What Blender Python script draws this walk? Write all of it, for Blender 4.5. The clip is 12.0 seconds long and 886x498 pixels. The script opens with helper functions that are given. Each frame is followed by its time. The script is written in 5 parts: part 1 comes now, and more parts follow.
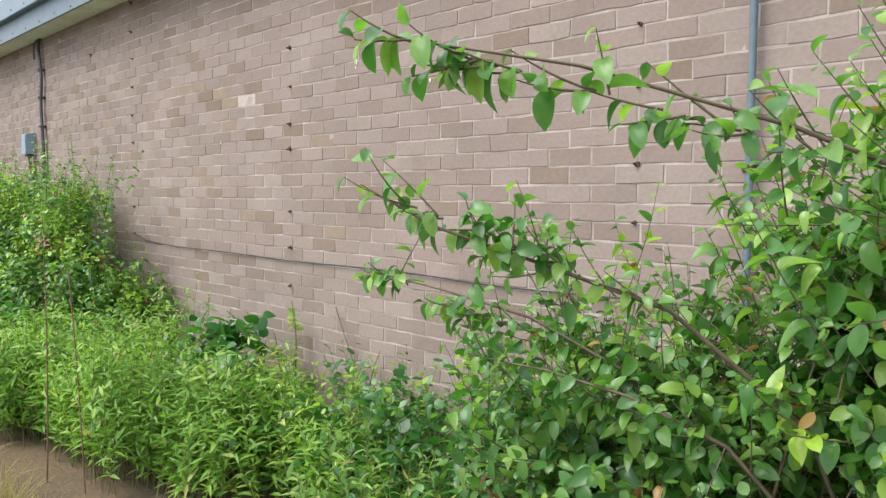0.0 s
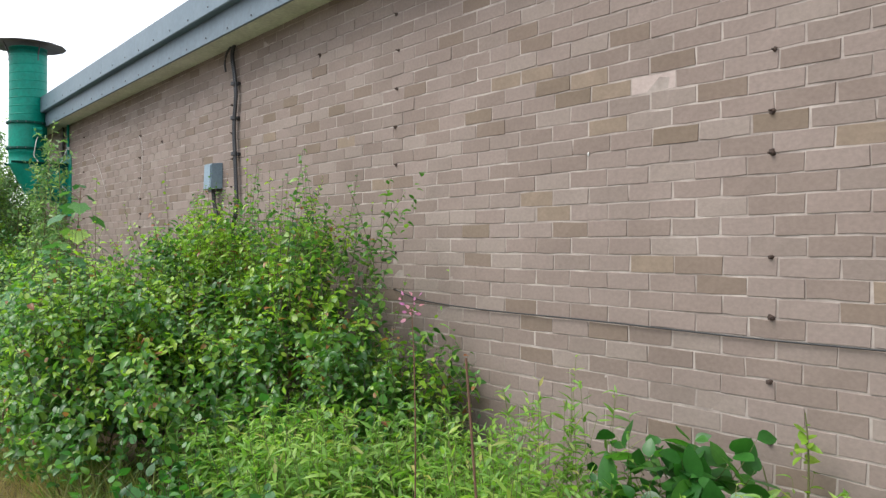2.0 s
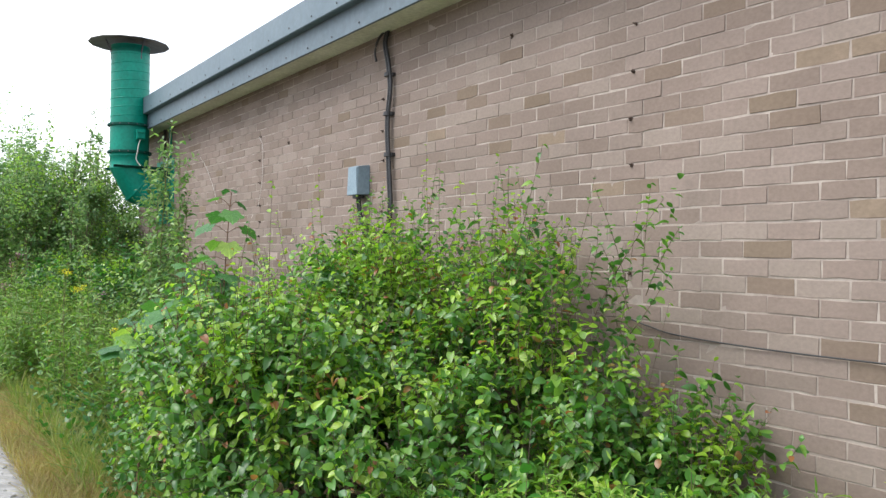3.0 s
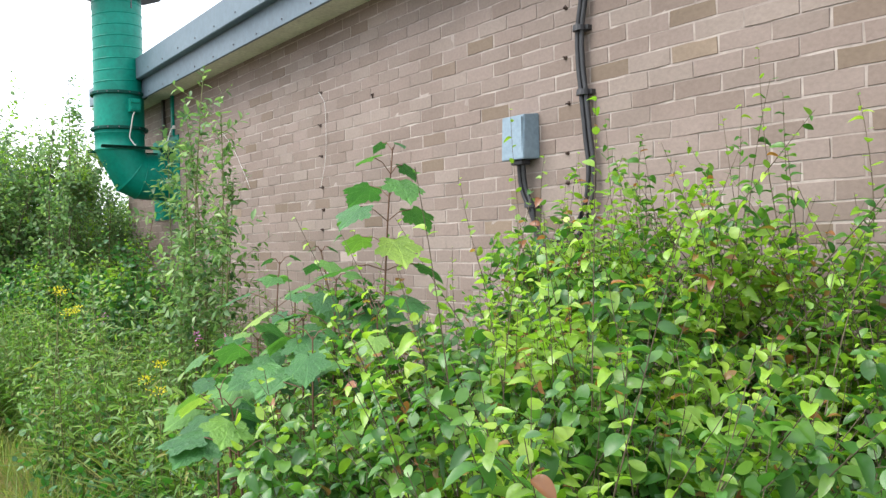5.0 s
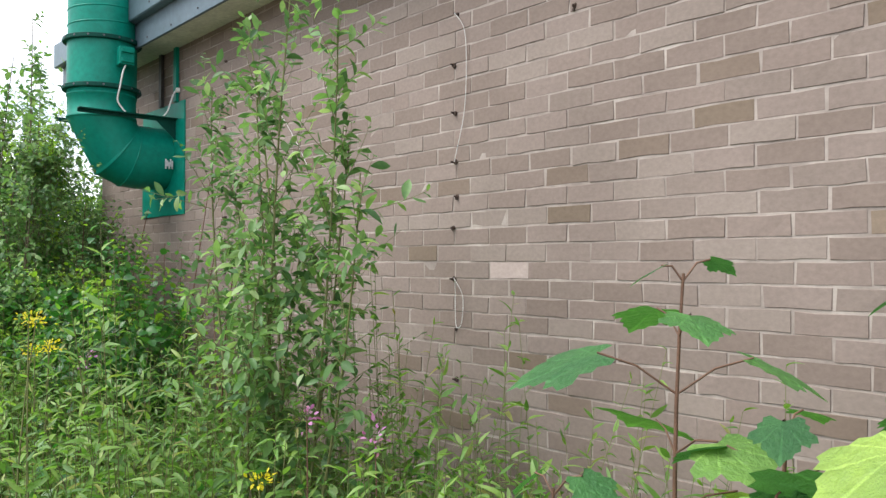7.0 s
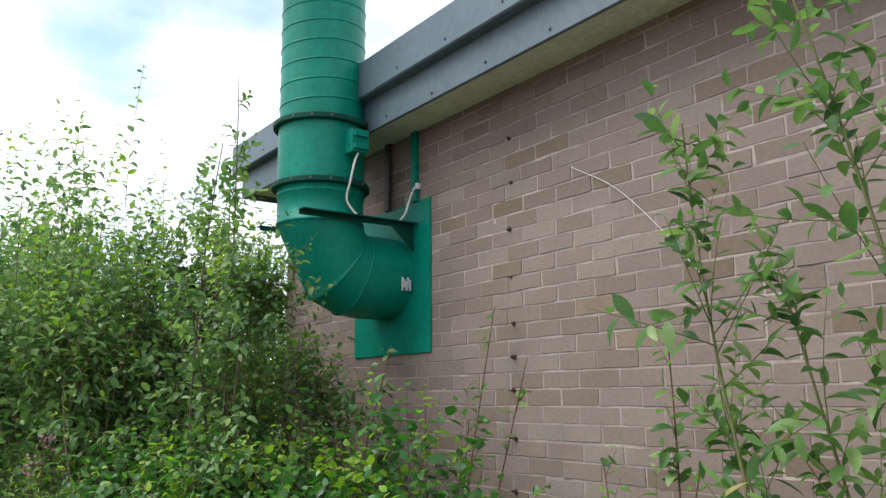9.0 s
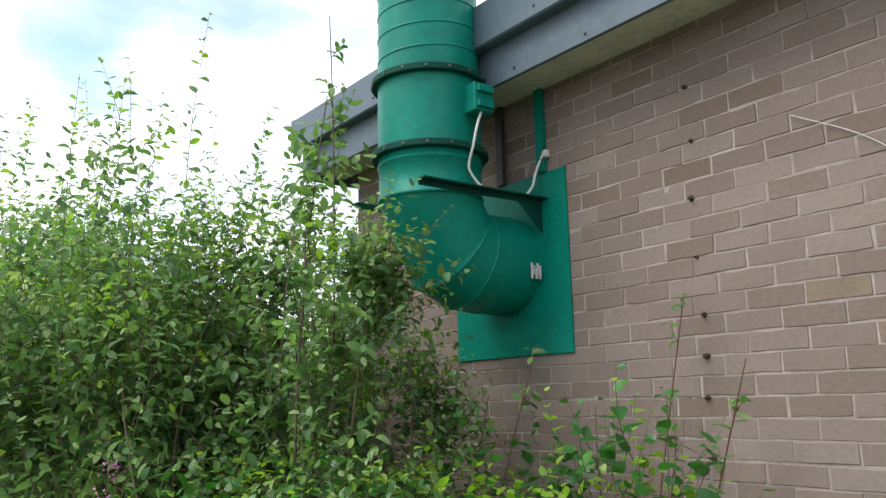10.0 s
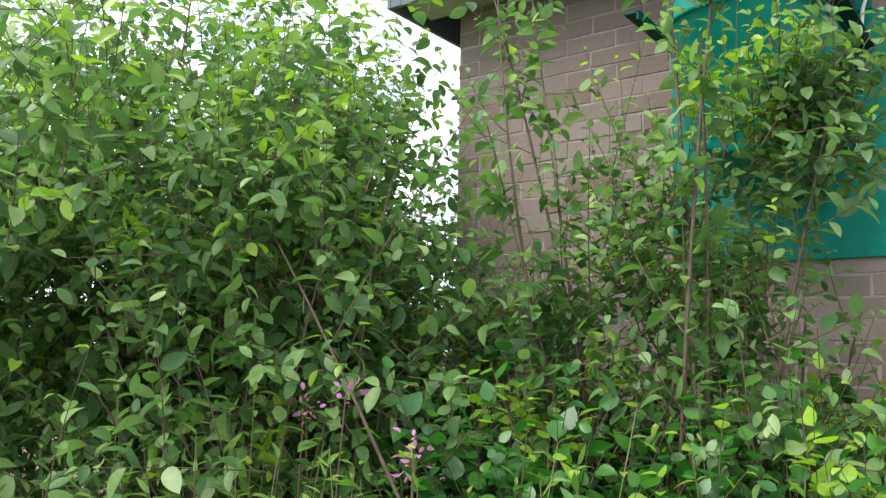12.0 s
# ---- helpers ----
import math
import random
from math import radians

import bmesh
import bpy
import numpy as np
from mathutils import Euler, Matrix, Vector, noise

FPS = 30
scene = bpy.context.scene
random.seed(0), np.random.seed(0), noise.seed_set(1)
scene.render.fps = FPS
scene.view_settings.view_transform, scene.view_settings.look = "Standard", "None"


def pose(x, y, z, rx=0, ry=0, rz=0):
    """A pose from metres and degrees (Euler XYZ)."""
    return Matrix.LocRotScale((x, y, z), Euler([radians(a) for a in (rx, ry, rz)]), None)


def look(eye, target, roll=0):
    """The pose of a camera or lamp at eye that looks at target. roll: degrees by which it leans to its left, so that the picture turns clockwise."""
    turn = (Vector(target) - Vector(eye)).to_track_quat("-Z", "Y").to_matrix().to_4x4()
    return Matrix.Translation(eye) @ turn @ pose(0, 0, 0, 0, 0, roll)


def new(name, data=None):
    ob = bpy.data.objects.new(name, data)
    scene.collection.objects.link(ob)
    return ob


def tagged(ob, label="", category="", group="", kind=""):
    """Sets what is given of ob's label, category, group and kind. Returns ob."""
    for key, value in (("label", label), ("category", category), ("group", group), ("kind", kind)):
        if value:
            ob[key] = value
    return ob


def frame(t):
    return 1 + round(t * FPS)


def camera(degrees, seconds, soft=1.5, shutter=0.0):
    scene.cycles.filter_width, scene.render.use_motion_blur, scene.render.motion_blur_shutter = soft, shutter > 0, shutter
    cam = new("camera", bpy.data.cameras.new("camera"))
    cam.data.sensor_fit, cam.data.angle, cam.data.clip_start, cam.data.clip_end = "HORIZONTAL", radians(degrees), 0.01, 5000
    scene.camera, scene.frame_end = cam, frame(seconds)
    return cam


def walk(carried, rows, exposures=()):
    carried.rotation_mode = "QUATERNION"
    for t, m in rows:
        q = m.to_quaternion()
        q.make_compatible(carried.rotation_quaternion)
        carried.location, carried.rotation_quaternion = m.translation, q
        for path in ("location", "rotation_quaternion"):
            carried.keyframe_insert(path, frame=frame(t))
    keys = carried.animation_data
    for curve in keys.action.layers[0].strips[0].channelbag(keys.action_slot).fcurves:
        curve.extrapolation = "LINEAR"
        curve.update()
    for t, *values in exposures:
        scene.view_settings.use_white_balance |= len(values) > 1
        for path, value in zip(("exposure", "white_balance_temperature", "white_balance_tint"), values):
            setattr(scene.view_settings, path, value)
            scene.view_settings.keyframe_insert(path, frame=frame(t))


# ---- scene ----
cam = camera(57.2, 12.0, soft=1.4)
PATH = [
    (0, (2.278, -2.65, 1.605), (0.802, -1.307, 1.472), 0.3),
    (0.5, (1.626, -2.648, 1.581), (0.189, -1.262, 1.472), 0.5),
    (1, (0.939, -2.634, 1.594), (-0.51, -1.26, 1.491), 0.2),
    (1.5, (0.298, -2.684, 1.55), (-1.201, -1.361, 1.516), 0.7),
    (2, (-0.404, -2.742, 1.529), (-1.99, -1.523, 1.524), 0.3),
    (2.1, (-0.537, -2.753, 1.528), (-2.127, -1.541, 1.531), 0.8),
    (2.2, (-0.665, -2.762, 1.527), (-2.29, -1.597, 1.56), 0.7),
    (2.5, (-1.024, -2.832, 1.538), (-2.687, -1.723, 1.566), 0.8),
    (3, (-1.672, -2.945, 1.58), (-3.333, -1.832, 1.591), 0.7),
    (3.5, (-2.295, -2.991, 1.683), (-3.97, -1.899, 1.655), -1.2),
    (3.7, (-2.531, -3.02, 1.737), (-4.213, -1.939, 1.68), -2.2),
    (5.3, (-4.508, -2.712, 1.581), (-6.074, -1.469, 1.591), -0.3),
    (5.5, (-4.745, -2.681, 1.571), (-6.29, -1.412, 1.602), 0.3),
    (6, (-5.396, -2.584, 1.555), (-6.934, -1.306, 1.595), -0.1),
    (6.5, (-5.98, -2.513, 1.546), (-7.506, -1.221, 1.575), 0.0),
    (6.7, (-6.209, -2.483, 1.552), (-7.727, -1.181, 1.584), 0.0),
    (8.3, (-7.949, -2.39, 1.692), (-9.554, -1.208, 1.865), -0.5),
    (8.5, (-8.194, -2.414, 1.72), (-9.808, -1.259, 1.971), -0.9),
    (9, (-8.735, -2.469, 1.691), (-10.338, -1.328, 2.05), -0.4),
    (9.5, (-9.233, -2.57, 1.711), (-10.825, -1.429, 2.117), -0.9),
    (10, (-9.786, -2.603, 1.726), (-11.359, -1.424, 2.096), -1.2),
    (10.5, (-10.269, -2.722, 1.664), (-11.655, -1.336, 2.062), -0.4),
    (11, (-10.831, -2.85, 1.662), (-12.059, -1.36, 2.183), -0.9),
    (11.3, (-11.132, -2.859, 1.632), (-12.343, -1.362, 2.176), -1.7),
    (11.5, (-11.349, -2.905, 1.604), (-12.601, -1.425, 2.093), -0.8),
    (12, (-12.013, -2.992, 1.589), (-13.195, -1.398, 1.839), 1.2),
]
walk(cam, [(t, look(eye, target, roll)) for t, eye, target, roll in PATH], exposures=[(0, 0.91), (1, 0.55), (1.5, 0.53), (2.5, 0.61), (3.7, 0.88), (5.4, 1.02), (6.2, 0.9), (6.7, 0.78), (8.3, 0.59), (9, 0.33), (10.5, 0.39), (11.3, 0.48), (12, 0.92)])

# ---- world and sun: bright broken cloud ----
world = bpy.data.worlds.new("sky")
scene.world = world
world.use_nodes = True
wn, wl = world.node_tree.nodes, world.node_tree.links
wn.clear()
w_out = wn.new("ShaderNodeOutputWorld")
w_bg = wn.new("ShaderNodeBackground")
w_sky = wn.new("ShaderNodeTexSky")
w_sky.sky_type = "NISHITA"
w_sky.sun_disc = False
w_sky.sun_elevation = radians(53.8)
w_sky.sun_rotation = radians(204.4)
w_scale = wn.new("ShaderNodeVectorMath")
w_scale.operation = "SCALE"
w_scale.inputs["Scale"].default_value = 0.2
w_tc = wn.new("ShaderNodeTexCoord")
w_map = wn.new("ShaderNodeMapping")
w_map.inputs["Scale"].default_value = (1.0, 1.0, 2.2)
w_map.inputs["Location"].default_value = (0.35, 0.1, 0.0)
w_noise = wn.new("ShaderNodeTexNoise")
w_noise.inputs["Scale"].default_value = 2.6
w_noise.inputs["Detail"].default_value = 7
w_noise.inputs["Roughness"].default_value = 0.55
w_ramp = wn.new("ShaderNodeValToRGB")
w_ramp.color_ramp.elements[0].position = 0.27
w_ramp.color_ramp.elements[1].position = 0.46
w_noise2 = wn.new("ShaderNodeTexNoise")
w_noise2.inputs["Scale"].default_value = 5.0
w_noise2.inputs["Detail"].default_value = 6
w_cloud = wn.new("ShaderNodeValToRGB")
w_cloud.color_ramp.elements[0].position = 0.36
w_cloud.color_ramp.elements[0].color = (0.56, 0.66, 0.80, 1)
w_cloud.color_ramp.elements[1].position = 0.6
w_cloud.color_ramp.elements[1].color = (1.06, 1.08, 1.12, 1)
w_mix = wn.new("ShaderNodeMix")
w_mix.data_type = "RGBA"
wl.new(w_tc.outputs["Generated"], w_map.inputs["Vector"])
wl.new(w_map.outputs["Vector"], w_noise.inputs["Vector"])
wl.new(w_map.outputs["Vector"], w_noise2.inputs["Vector"])
wl.new(w_noise.outputs["Fac"], w_ramp.inputs["Fac"])
wl.new(w_noise2.outputs["Fac"], w_cloud.inputs["Fac"])
wl.new(w_sky.outputs["Color"], w_scale.inputs[0])
wl.new(w_ramp.outputs["Color"], w_mix.inputs["Factor"])
wl.new(w_scale.outputs["Vector"], w_mix.inputs["A"])
wl.new(w_cloud.outputs["Color"], w_mix.inputs["B"])
wl.new(w_mix.outputs["Result"], w_bg.inputs["Color"])
w_bg.inputs["Strength"].default_value = 1.3
wl.new(w_bg.outputs["Background"], w_out.inputs["Surface"])

sun = new("sun", bpy.data.lights.new("sun", "SUN"))
sun.data.energy = 2.4
sun.data.angle = radians(40)
sun.data.color = (1.0, 0.96, 0.9)
sun.matrix_world = look((0, 0, 30), (5, 11, 30 - 16.5))


# ---- materials ----
def material(name):
    m = bpy.data.materials.new(name)
    m.use_nodes = True
    nt = m.node_tree
    return m, nt.nodes, nt.links, nt.nodes["Principled BSDF"]


def add_noise(n, l, scale, detail=5, rough=0.6, coord="Object", stretch=None):
    tc = n.new("ShaderNodeNewGeometry" if coord == "Position" else "ShaderNodeTexCoord")
    t = n.new("ShaderNodeTexNoise")
    t.inputs["Scale"].default_value = scale
    t.inputs["Detail"].default_value = detail
    t.inputs["Roughness"].default_value = rough
    if stretch:
        mp = n.new("ShaderNodeMapping")
        mp.inputs["Scale"].default_value = stretch
        l.new(tc.outputs[coord], mp.inputs["Vector"])
        l.new(mp.outputs["Vector"], t.inputs["Vector"])
    else:
        l.new(tc.outputs[coord], t.inputs["Vector"])
    return t.outputs["Fac"]


def add_ramp(n, l, fac, stops, mode="LINEAR"):
    r = n.new("ShaderNodeValToRGB")
    cr = r.color_ramp
    cr.interpolation = mode
    while len(cr.elements) < len(stops):
        cr.elements.new(0.5)
    for e, (p, c) in zip(cr.elements, stops):
        e.position = p
        e.color = (*c, 1)
    l.new(fac, r.inputs["Fac"])
    return r.outputs["Color"]


def add_mix(n, l, a, b, fac, mode="MIX"):
    m = n.new("ShaderNodeMix")
    m.data_type = "RGBA"
    m.blend_type = mode
    for sock, v in (("Factor", fac), ("A", a), ("B", b)):
        if isinstance(v, (int, float)):
            m.inputs[sock].default_value = v
        elif isinstance(v, tuple):
            m.inputs[sock].default_value = (*v, 1)
        else:
            l.new(v, m.inputs[sock])
    return m.outputs["Result"]


def add_bump(n, l, p, height, strength, dist=0.01):
    b = n.new("ShaderNodeBump")
    b.inputs["Strength"].default_value = strength
    b.inputs["Distance"].default_value = dist
    l.new(height, b.inputs["Height"])
    l.new(b.outputs["Normal"], p.inputs["Normal"])


def mottled(name, c1, c2, scale, rough=0.6, metal=0.0, bump=0.2, fine=8.0, stretch=None, spec=0.5):
    m, n, l, p = material(name)
    a = add_noise(n, l, scale, stretch=stretch)
    f = add_noise(n, l, scale * fine, 3, stretch=stretch)
    col = add_ramp(n, l, a, [(0.3, c1), (0.7, c2)])
    col = add_mix(n, l, col, add_ramp(n, l, f, [(0.3, (0.75, 0.75, 0.75)), (0.7, (1.1, 1.1, 1.1))]), 0.6, "MULTIPLY")
    l.new(col, p.inputs["Base Color"])
    p.inputs["Roughness"].default_value = rough
    p.inputs["Metallic"].default_value = metal
    p.inputs["Specular IOR Level"].default_value = spec
    if bump:
        add_bump(n, l, p, f, bump, 0.004)
    return m


BRICK_STOPS = [(0.0, (0.210, 0.164, 0.140)), (0.2, (0.233, 0.183, 0.159)), (0.4, (0.246, 0.196, 0.172)),
               (0.62, (0.225, 0.180, 0.156)), (0.78, (0.258, 0.211, 0.184)), (0.93, (0.194, 0.148, 0.118)), (0.98, (0.182, 0.139, 0.105))]


def brick_material(name, by_object, tone=None):
    m, n, l, p = material(name)
    if tone:
        col = add_ramp(n, l, add_noise(n, l, 9), [(0.3, tone), (0.7, tuple(c * 1.2 for c in tone))])
    else:
        if by_object:
            pick = n.new("ShaderNodeObjectInfo").outputs["Random"]
        else:
            pick = n.new("ShaderNodeNewGeometry").outputs["Random Per Island"]
        col = add_ramp(n, l, pick, BRICK_STOPS, "CONSTANT")
    grime = add_noise(n, l, 0.9, 4, coord="Position", stretch=(1, 1, 1.6))
    if not tone:
        col = add_mix(n, l, col, add_ramp(n, l, grime, [(0.35, (0.86, 0.84, 0.82)), (0.65, (1.1, 1.09, 1.08))]), 0.8, "MULTIPLY")
    drag = add_noise(n, l, 60, 4, coord="Position", stretch=(0.8, 1, 1.1))
    col = add_mix(n, l, col, add_ramp(n, l, drag, [(0.3, (0.80, 0.79, 0.78)), (0.7, (1.14, 1.14, 1.14))]), 0.55, "MULTIPLY")
    l.new(col, p.inputs["Base Color"])
    p.inputs["Roughness"].default_value = 0.88
    p.inputs["Specular IOR Level"].default_value = 0.25
    add_bump(n, l, p, drag, 0.22, 0.003)
    return m


M_BRICK_PIECE = brick_material("brick_piece", True)
M_BRICK = brick_material("brick", False)
M_BRICK_DARK = brick_material("brick_dark", False, (0.205, 0.156, 0.116))
M_BRICK_PALE = brick_material("brick_pale", False, (0.37, 0.30, 0.27))
M_MORTAR = mottled("mortar", (0.22, 0.178, 0.155), (0.45, 0.39, 0.345), 4.5, 0.95, bump=0.6, fine=5)
M_FASCIA = mottled("grey_blue_coated_metal", (0.088, 0.130, 0.160), (0.115, 0.160, 0.190), 2.5, 0.42, bump=0.03)
M_FASCIA_LOW = mottled("grey_blue_board", (0.090, 0.130, 0.160), (0.115, 0.155, 0.185), 2.5, 0.5, bump=0.05)
M_SOFFIT = mottled("soffit_board", (0.58, 0.56, 0.44), (0.76, 0.74, 0.60), 4, 0.8, bump=0.1)
M_ROOF = mottled("roof_felt", (0.10, 0.10, 0.105), (0.15, 0.15, 0.155), 5, 0.95)
M_GREEN = mottled("green_painted_steel", (0.001, 0.185, 0.132), (0.002, 0.235, 0.17), 3, 0.42, bump=0.02, spec=0.22)
# dark flanges and arms; for the gussets this colour also holds their shade
M_GREEN_DARK = mottled("dark_and_shaded_green_steel", (0.002, 0.045, 0.034), (0.004, 0.075, 0.055), 6, 0.6, bump=0.05, spec=0.15)
M_CAP = mottled("weathered_dark_steel", (0.075, 0.075, 0.085), (0.13, 0.13, 0.14), 5, 0.5, metal=0.4, bump=0.1)
M_BOX = mottled("grey_blue_steel", (0.175, 0.245, 0.30), (0.215, 0.29, 0.345), 6, 0.45, bump=0.05)
M_BLACK = mottled("black_cable_sheath", (0.012, 0.012, 0.014), (0.03, 0.03, 0.032), 20, 0.45)
M_WHITE = mottled("white_cable_sheath", (0.62, 0.62, 0.58), (0.8, 0.8, 0.76), 20, 0.5)
M_RUST = mottled("rusty_iron", (0.03, 0.02, 0.016), (0.09, 0.055, 0.04), 40, 0.85, bump=0.4)
M_FOIL = mottled("peeled_label", (0.5, 0.45, 0.47), (0.75, 0.72, 0.74), 60, 0.4, bump=0.4)
M_STRING = mottled("pale_string", (0.55, 0.53, 0.5), (0.75, 0.73, 0.7), 60, 0.8)
M_BROWN = mottled("dark_brown_strip", (0.035, 0.03, 0.028), (0.06, 0.05, 0.045), 8, 0.6)
M_GRAVEL = mottled("pale_gravel", (0.17, 0.165, 0.165), (0.36, 0.355, 0.35), 9, 0.95, bump=0.8, fine=6)


def leaf_material(name, stops, rough=0.33, trans=0.40, spec=0.6, by_object=False, veins=False, glow=(1.35, 1.6, 0.75)):
    m, n, l, p = material(name)
    pick = n.new("ShaderNodeObjectInfo").outputs["Random"] if by_object else n.new("ShaderNodeNewGeometry").outputs["Random Per Island"]
    col = add_ramp(n, l, pick, stops)
    vein = add_noise(n, l, 55, 3)
    col = add_mix(n, l, col, add_ramp(n, l, vein, [(0.3, (0.8, 0.8, 0.8)), (0.7, (1.2, 1.2, 1.15))]), 0.6, "MULTIPLY")
    if veins:
        xyz = n.new("ShaderNodeSeparateXYZ")
        l.new(n.new("ShaderNodeTexCoord").outputs["Object"], xyz.inputs[0])
        ang = n.new("ShaderNodeMath")
        ang.operation = "ARCTAN2"
        l.new(xyz.outputs["Y"], ang.inputs[0])
        l.new(xyz.outputs["X"], ang.inputs[1])
        fold = n.new("ShaderNodeMath")
        fold.operation = "PINGPONG"
        fold.inputs[1].default_value = 0.29
        l.new(ang.outputs[0], fold.inputs[0])
        rib = add_ramp(n, l, fold.outputs[0], [(0.0, (1.5, 1.45, 1.5)), (0.028, (1.35, 1.3, 1.35)), (0.05, (0.94, 0.94, 0.94)), (0.29, (1.05, 1.05, 1.05))])
        col = add_mix(n, l, col, rib, 0.8, "MULTIPLY")
        add_bump(n, l, p, add_noise(n, l, 9, 4), 0.5, 0.03)
    patch = add_noise(n, l, 1.7, 3)
    col = add_mix(n, l, col, add_ramp(n, l, patch, [(0.35, (0.72, 0.78, 0.8)), (0.65, (1.25, 1.2, 1.05))]), 0.7, "MULTIPLY")
    l.new(col, p.inputs["Base Color"])
    p.inputs["Roughness"].default_value = rough
    p.inputs["Specular IOR Level"].default_value = spec
    t = n.new("ShaderNodeBsdfTranslucent")
    tc = add_mix(n, l, col, glow, 1.0, "MULTIPLY")
    l.new(tc, t.inputs["Color"])
    mx = n.new("ShaderNodeMixShader")
    mx.inputs["Fac"].default_value = trans
    l.new(p.outputs["BSDF"], mx.inputs[1])
    l.new(t.outputs["BSDF"], mx.inputs[2])
    l.new(mx.outputs["Shader"], n["Material Output"].inputs["Surface"])
    return m


PLUM = [(0.0, (0.036, 0.115, 0.026)), (0.4, (0.072, 0.195, 0.038)), (0.75, (0.125, 0.260, 0.046)), (1.0, (0.215, 0.340, 0.066))]
M_LEAF_PLUM = leaf_material("plum_leaf", PLUM, rough=0.34, spec=0.6)
M_LEAF_PLUM_PIECE = leaf_material("plum_leaf_piece", PLUM, rough=0.34, spec=0.6, by_object=True)
M_LEAF_YOUNG = leaf_material("young_leaf", [(0.0, (0.192, 0.341, 0.034)), (0.6, (0.256, 0.418, 0.045)), (1.0, (0.320, 0.440, 0.068))])
M_LEAF_RED = leaf_material("red_leaf", [(0.0, (0.28, 0.10, 0.05)), (0.6, (0.32, 0.15, 0.06)), (1.0, (0.28, 0.19, 0.05))])
WILLOW = [(0.0, (0.054, 0.125, 0.046)), (0.45, (0.112, 0.225, 0.072)), (0.85, (0.185, 0.310, 0.100)), (1.0, (0.29, 0.39, 0.19))]
M_LEAF_WILLOW = leaf_material("willow_leaf", WILLOW, rough=0.42, spec=0.4, glow=(1.45, 1.55, 1.0))
M_LEAF_WILLOW_PIECE = leaf_material("willow_leaf_piece", WILLOW, rough=0.42, spec=0.4, by_object=True, glow=(1.45, 1.55, 1.0))
M_LEAF_HERB = leaf_material("willowherb_leaf", [(0.0, (0.112, 0.245, 0.036)), (0.5, (0.175, 0.335, 0.050)), (0.93, (0.285, 0.430, 0.078)), (1.0, (0.40, 0.36, 0.12))], rough=0.5)
M_LEAF_NETTLE = leaf_material("nettle_leaf", [(0.0, (0.082, 0.178, 0.036)), (0.5, (0.138, 0.262, 0.050)), (0.9, (0.22, 0.335, 0.078)), (1.0, (0.30, 0.26, 0.09))], rough=0.5)
M_LEAF_SYC = leaf_material("sycamore_leaf", [(0.0, (0.036, 0.110, 0.045)), (0.45, (0.062, 0.175, 0.060)), (0.75, (0.105, 0.245, 0.062)), (1.0, (0.27, 0.39, 0.09))], rough=0.4, trans=0.3, spec=0.3, by_object=True, veins=True)
M_LEAF_IVY = leaf_material("bramble_leaf", [(0.0, (0.026, 0.110, 0.022)), (0.6, (0.044, 0.165, 0.030)), (1.0, (0.088, 0.231, 0.038))])
M_GRASS = leaf_material("grass_blade", [(0.0, (0.12, 0.19, 0.04)), (0.6, (0.20, 0.26, 0.06)), (1.0, (0.33, 0.30, 0.11))], rough=0.6)
M_DRY = leaf_material("dry_grass_blade", [(0.0, (0.22, 0.15, 0.06)), (0.5, (0.33, 0.24, 0.10)), (1.0, (0.30, 0.30, 0.09))], rough=0.75, trans=0.25)
M_HOP = leaf_material("hop_bract", [(0.0, (0.16, 0.30, 0.08)), (1.0, (0.28, 0.40, 0.12))], rough=0.6)
M_YELLOW = leaf_material("yellow_petal", [(0.0, (0.62, 0.48, 0.01)), (1.0, (0.75, 0.62, 0.03))], rough=0.6)
M_PINK = leaf_material("pink_petal", [(0.0, (0.36, 0.10, 0.34)), (1.0, (0.55, 0.25, 0.5))], rough=0.6)
M_STEM = mottled("brown_twig", (0.07, 0.05, 0.033), (0.14, 0.105, 0.065), 30, 0.8)
M_STEM_GREEN = mottled("green_stem", (0.10, 0.12, 0.035), (0.17, 0.17, 0.06), 30, 0.7)
M_STEM_RED = mottled("red_stem", (0.10, 0.05, 0.03), (0.17, 0.085, 0.05), 30, 0.7)


def ground_material():
    m, n, l, p = material("soil_and_litter")
    a = add_noise(n, l, 1.3, 6)
    f = add_noise(n, l, 38, 5)
    col = add_ramp(n, l, a, [(0.3, (0.075, 0.055, 0.034)), (0.5, (0.13, 0.088, 0.05)), (0.7, (0.10, 0.095, 0.04))])
    col = add_mix(n, l, col, add_ramp(n, l, f, [(0.3, (0.6, 0.58, 0.55)), (0.7, (1.3, 1.28, 1.2))]), 0.8, "MULTIPLY")
    l.new(col, p.inputs["Base Color"])
    p.inputs["Roughness"].default_value = 0.95
    add_bump(n, l, p, f, 0.8, 0.02)
    return m


M_SOIL = ground_material()


# ---- mesh helpers ----
def link_mesh(name, bm, mat, parent=None, label="", smooth=False):
    me = bpy.data.meshes.new(name)
    bm.to_mesh(me)
    bm.free()
    if smooth:
        me.shade_smooth()
    for x in (mat if isinstance(mat, (list, tuple)) else [mat]):
        me.materials.append(x)
    ob = new(name, me)
    ob.parent = parent
    if label:
        ob["label"] = label
    return ob


part = link_mesh


def thing(name, at, label, category, group="", kind=""):
    ob = new(name)
    ob.location = at
    ob.empty_display_size = 0.1
    bpy.context.view_layer.update()
    return tagged(ob, label, category, group, kind)


def under(ob, parent):
    """Parent ob, built in world places, keeping it where it is."""
    ob.parent = parent
    ob.matrix_parent_inverse = Matrix.Translation(parent.location).inverted()
    return ob


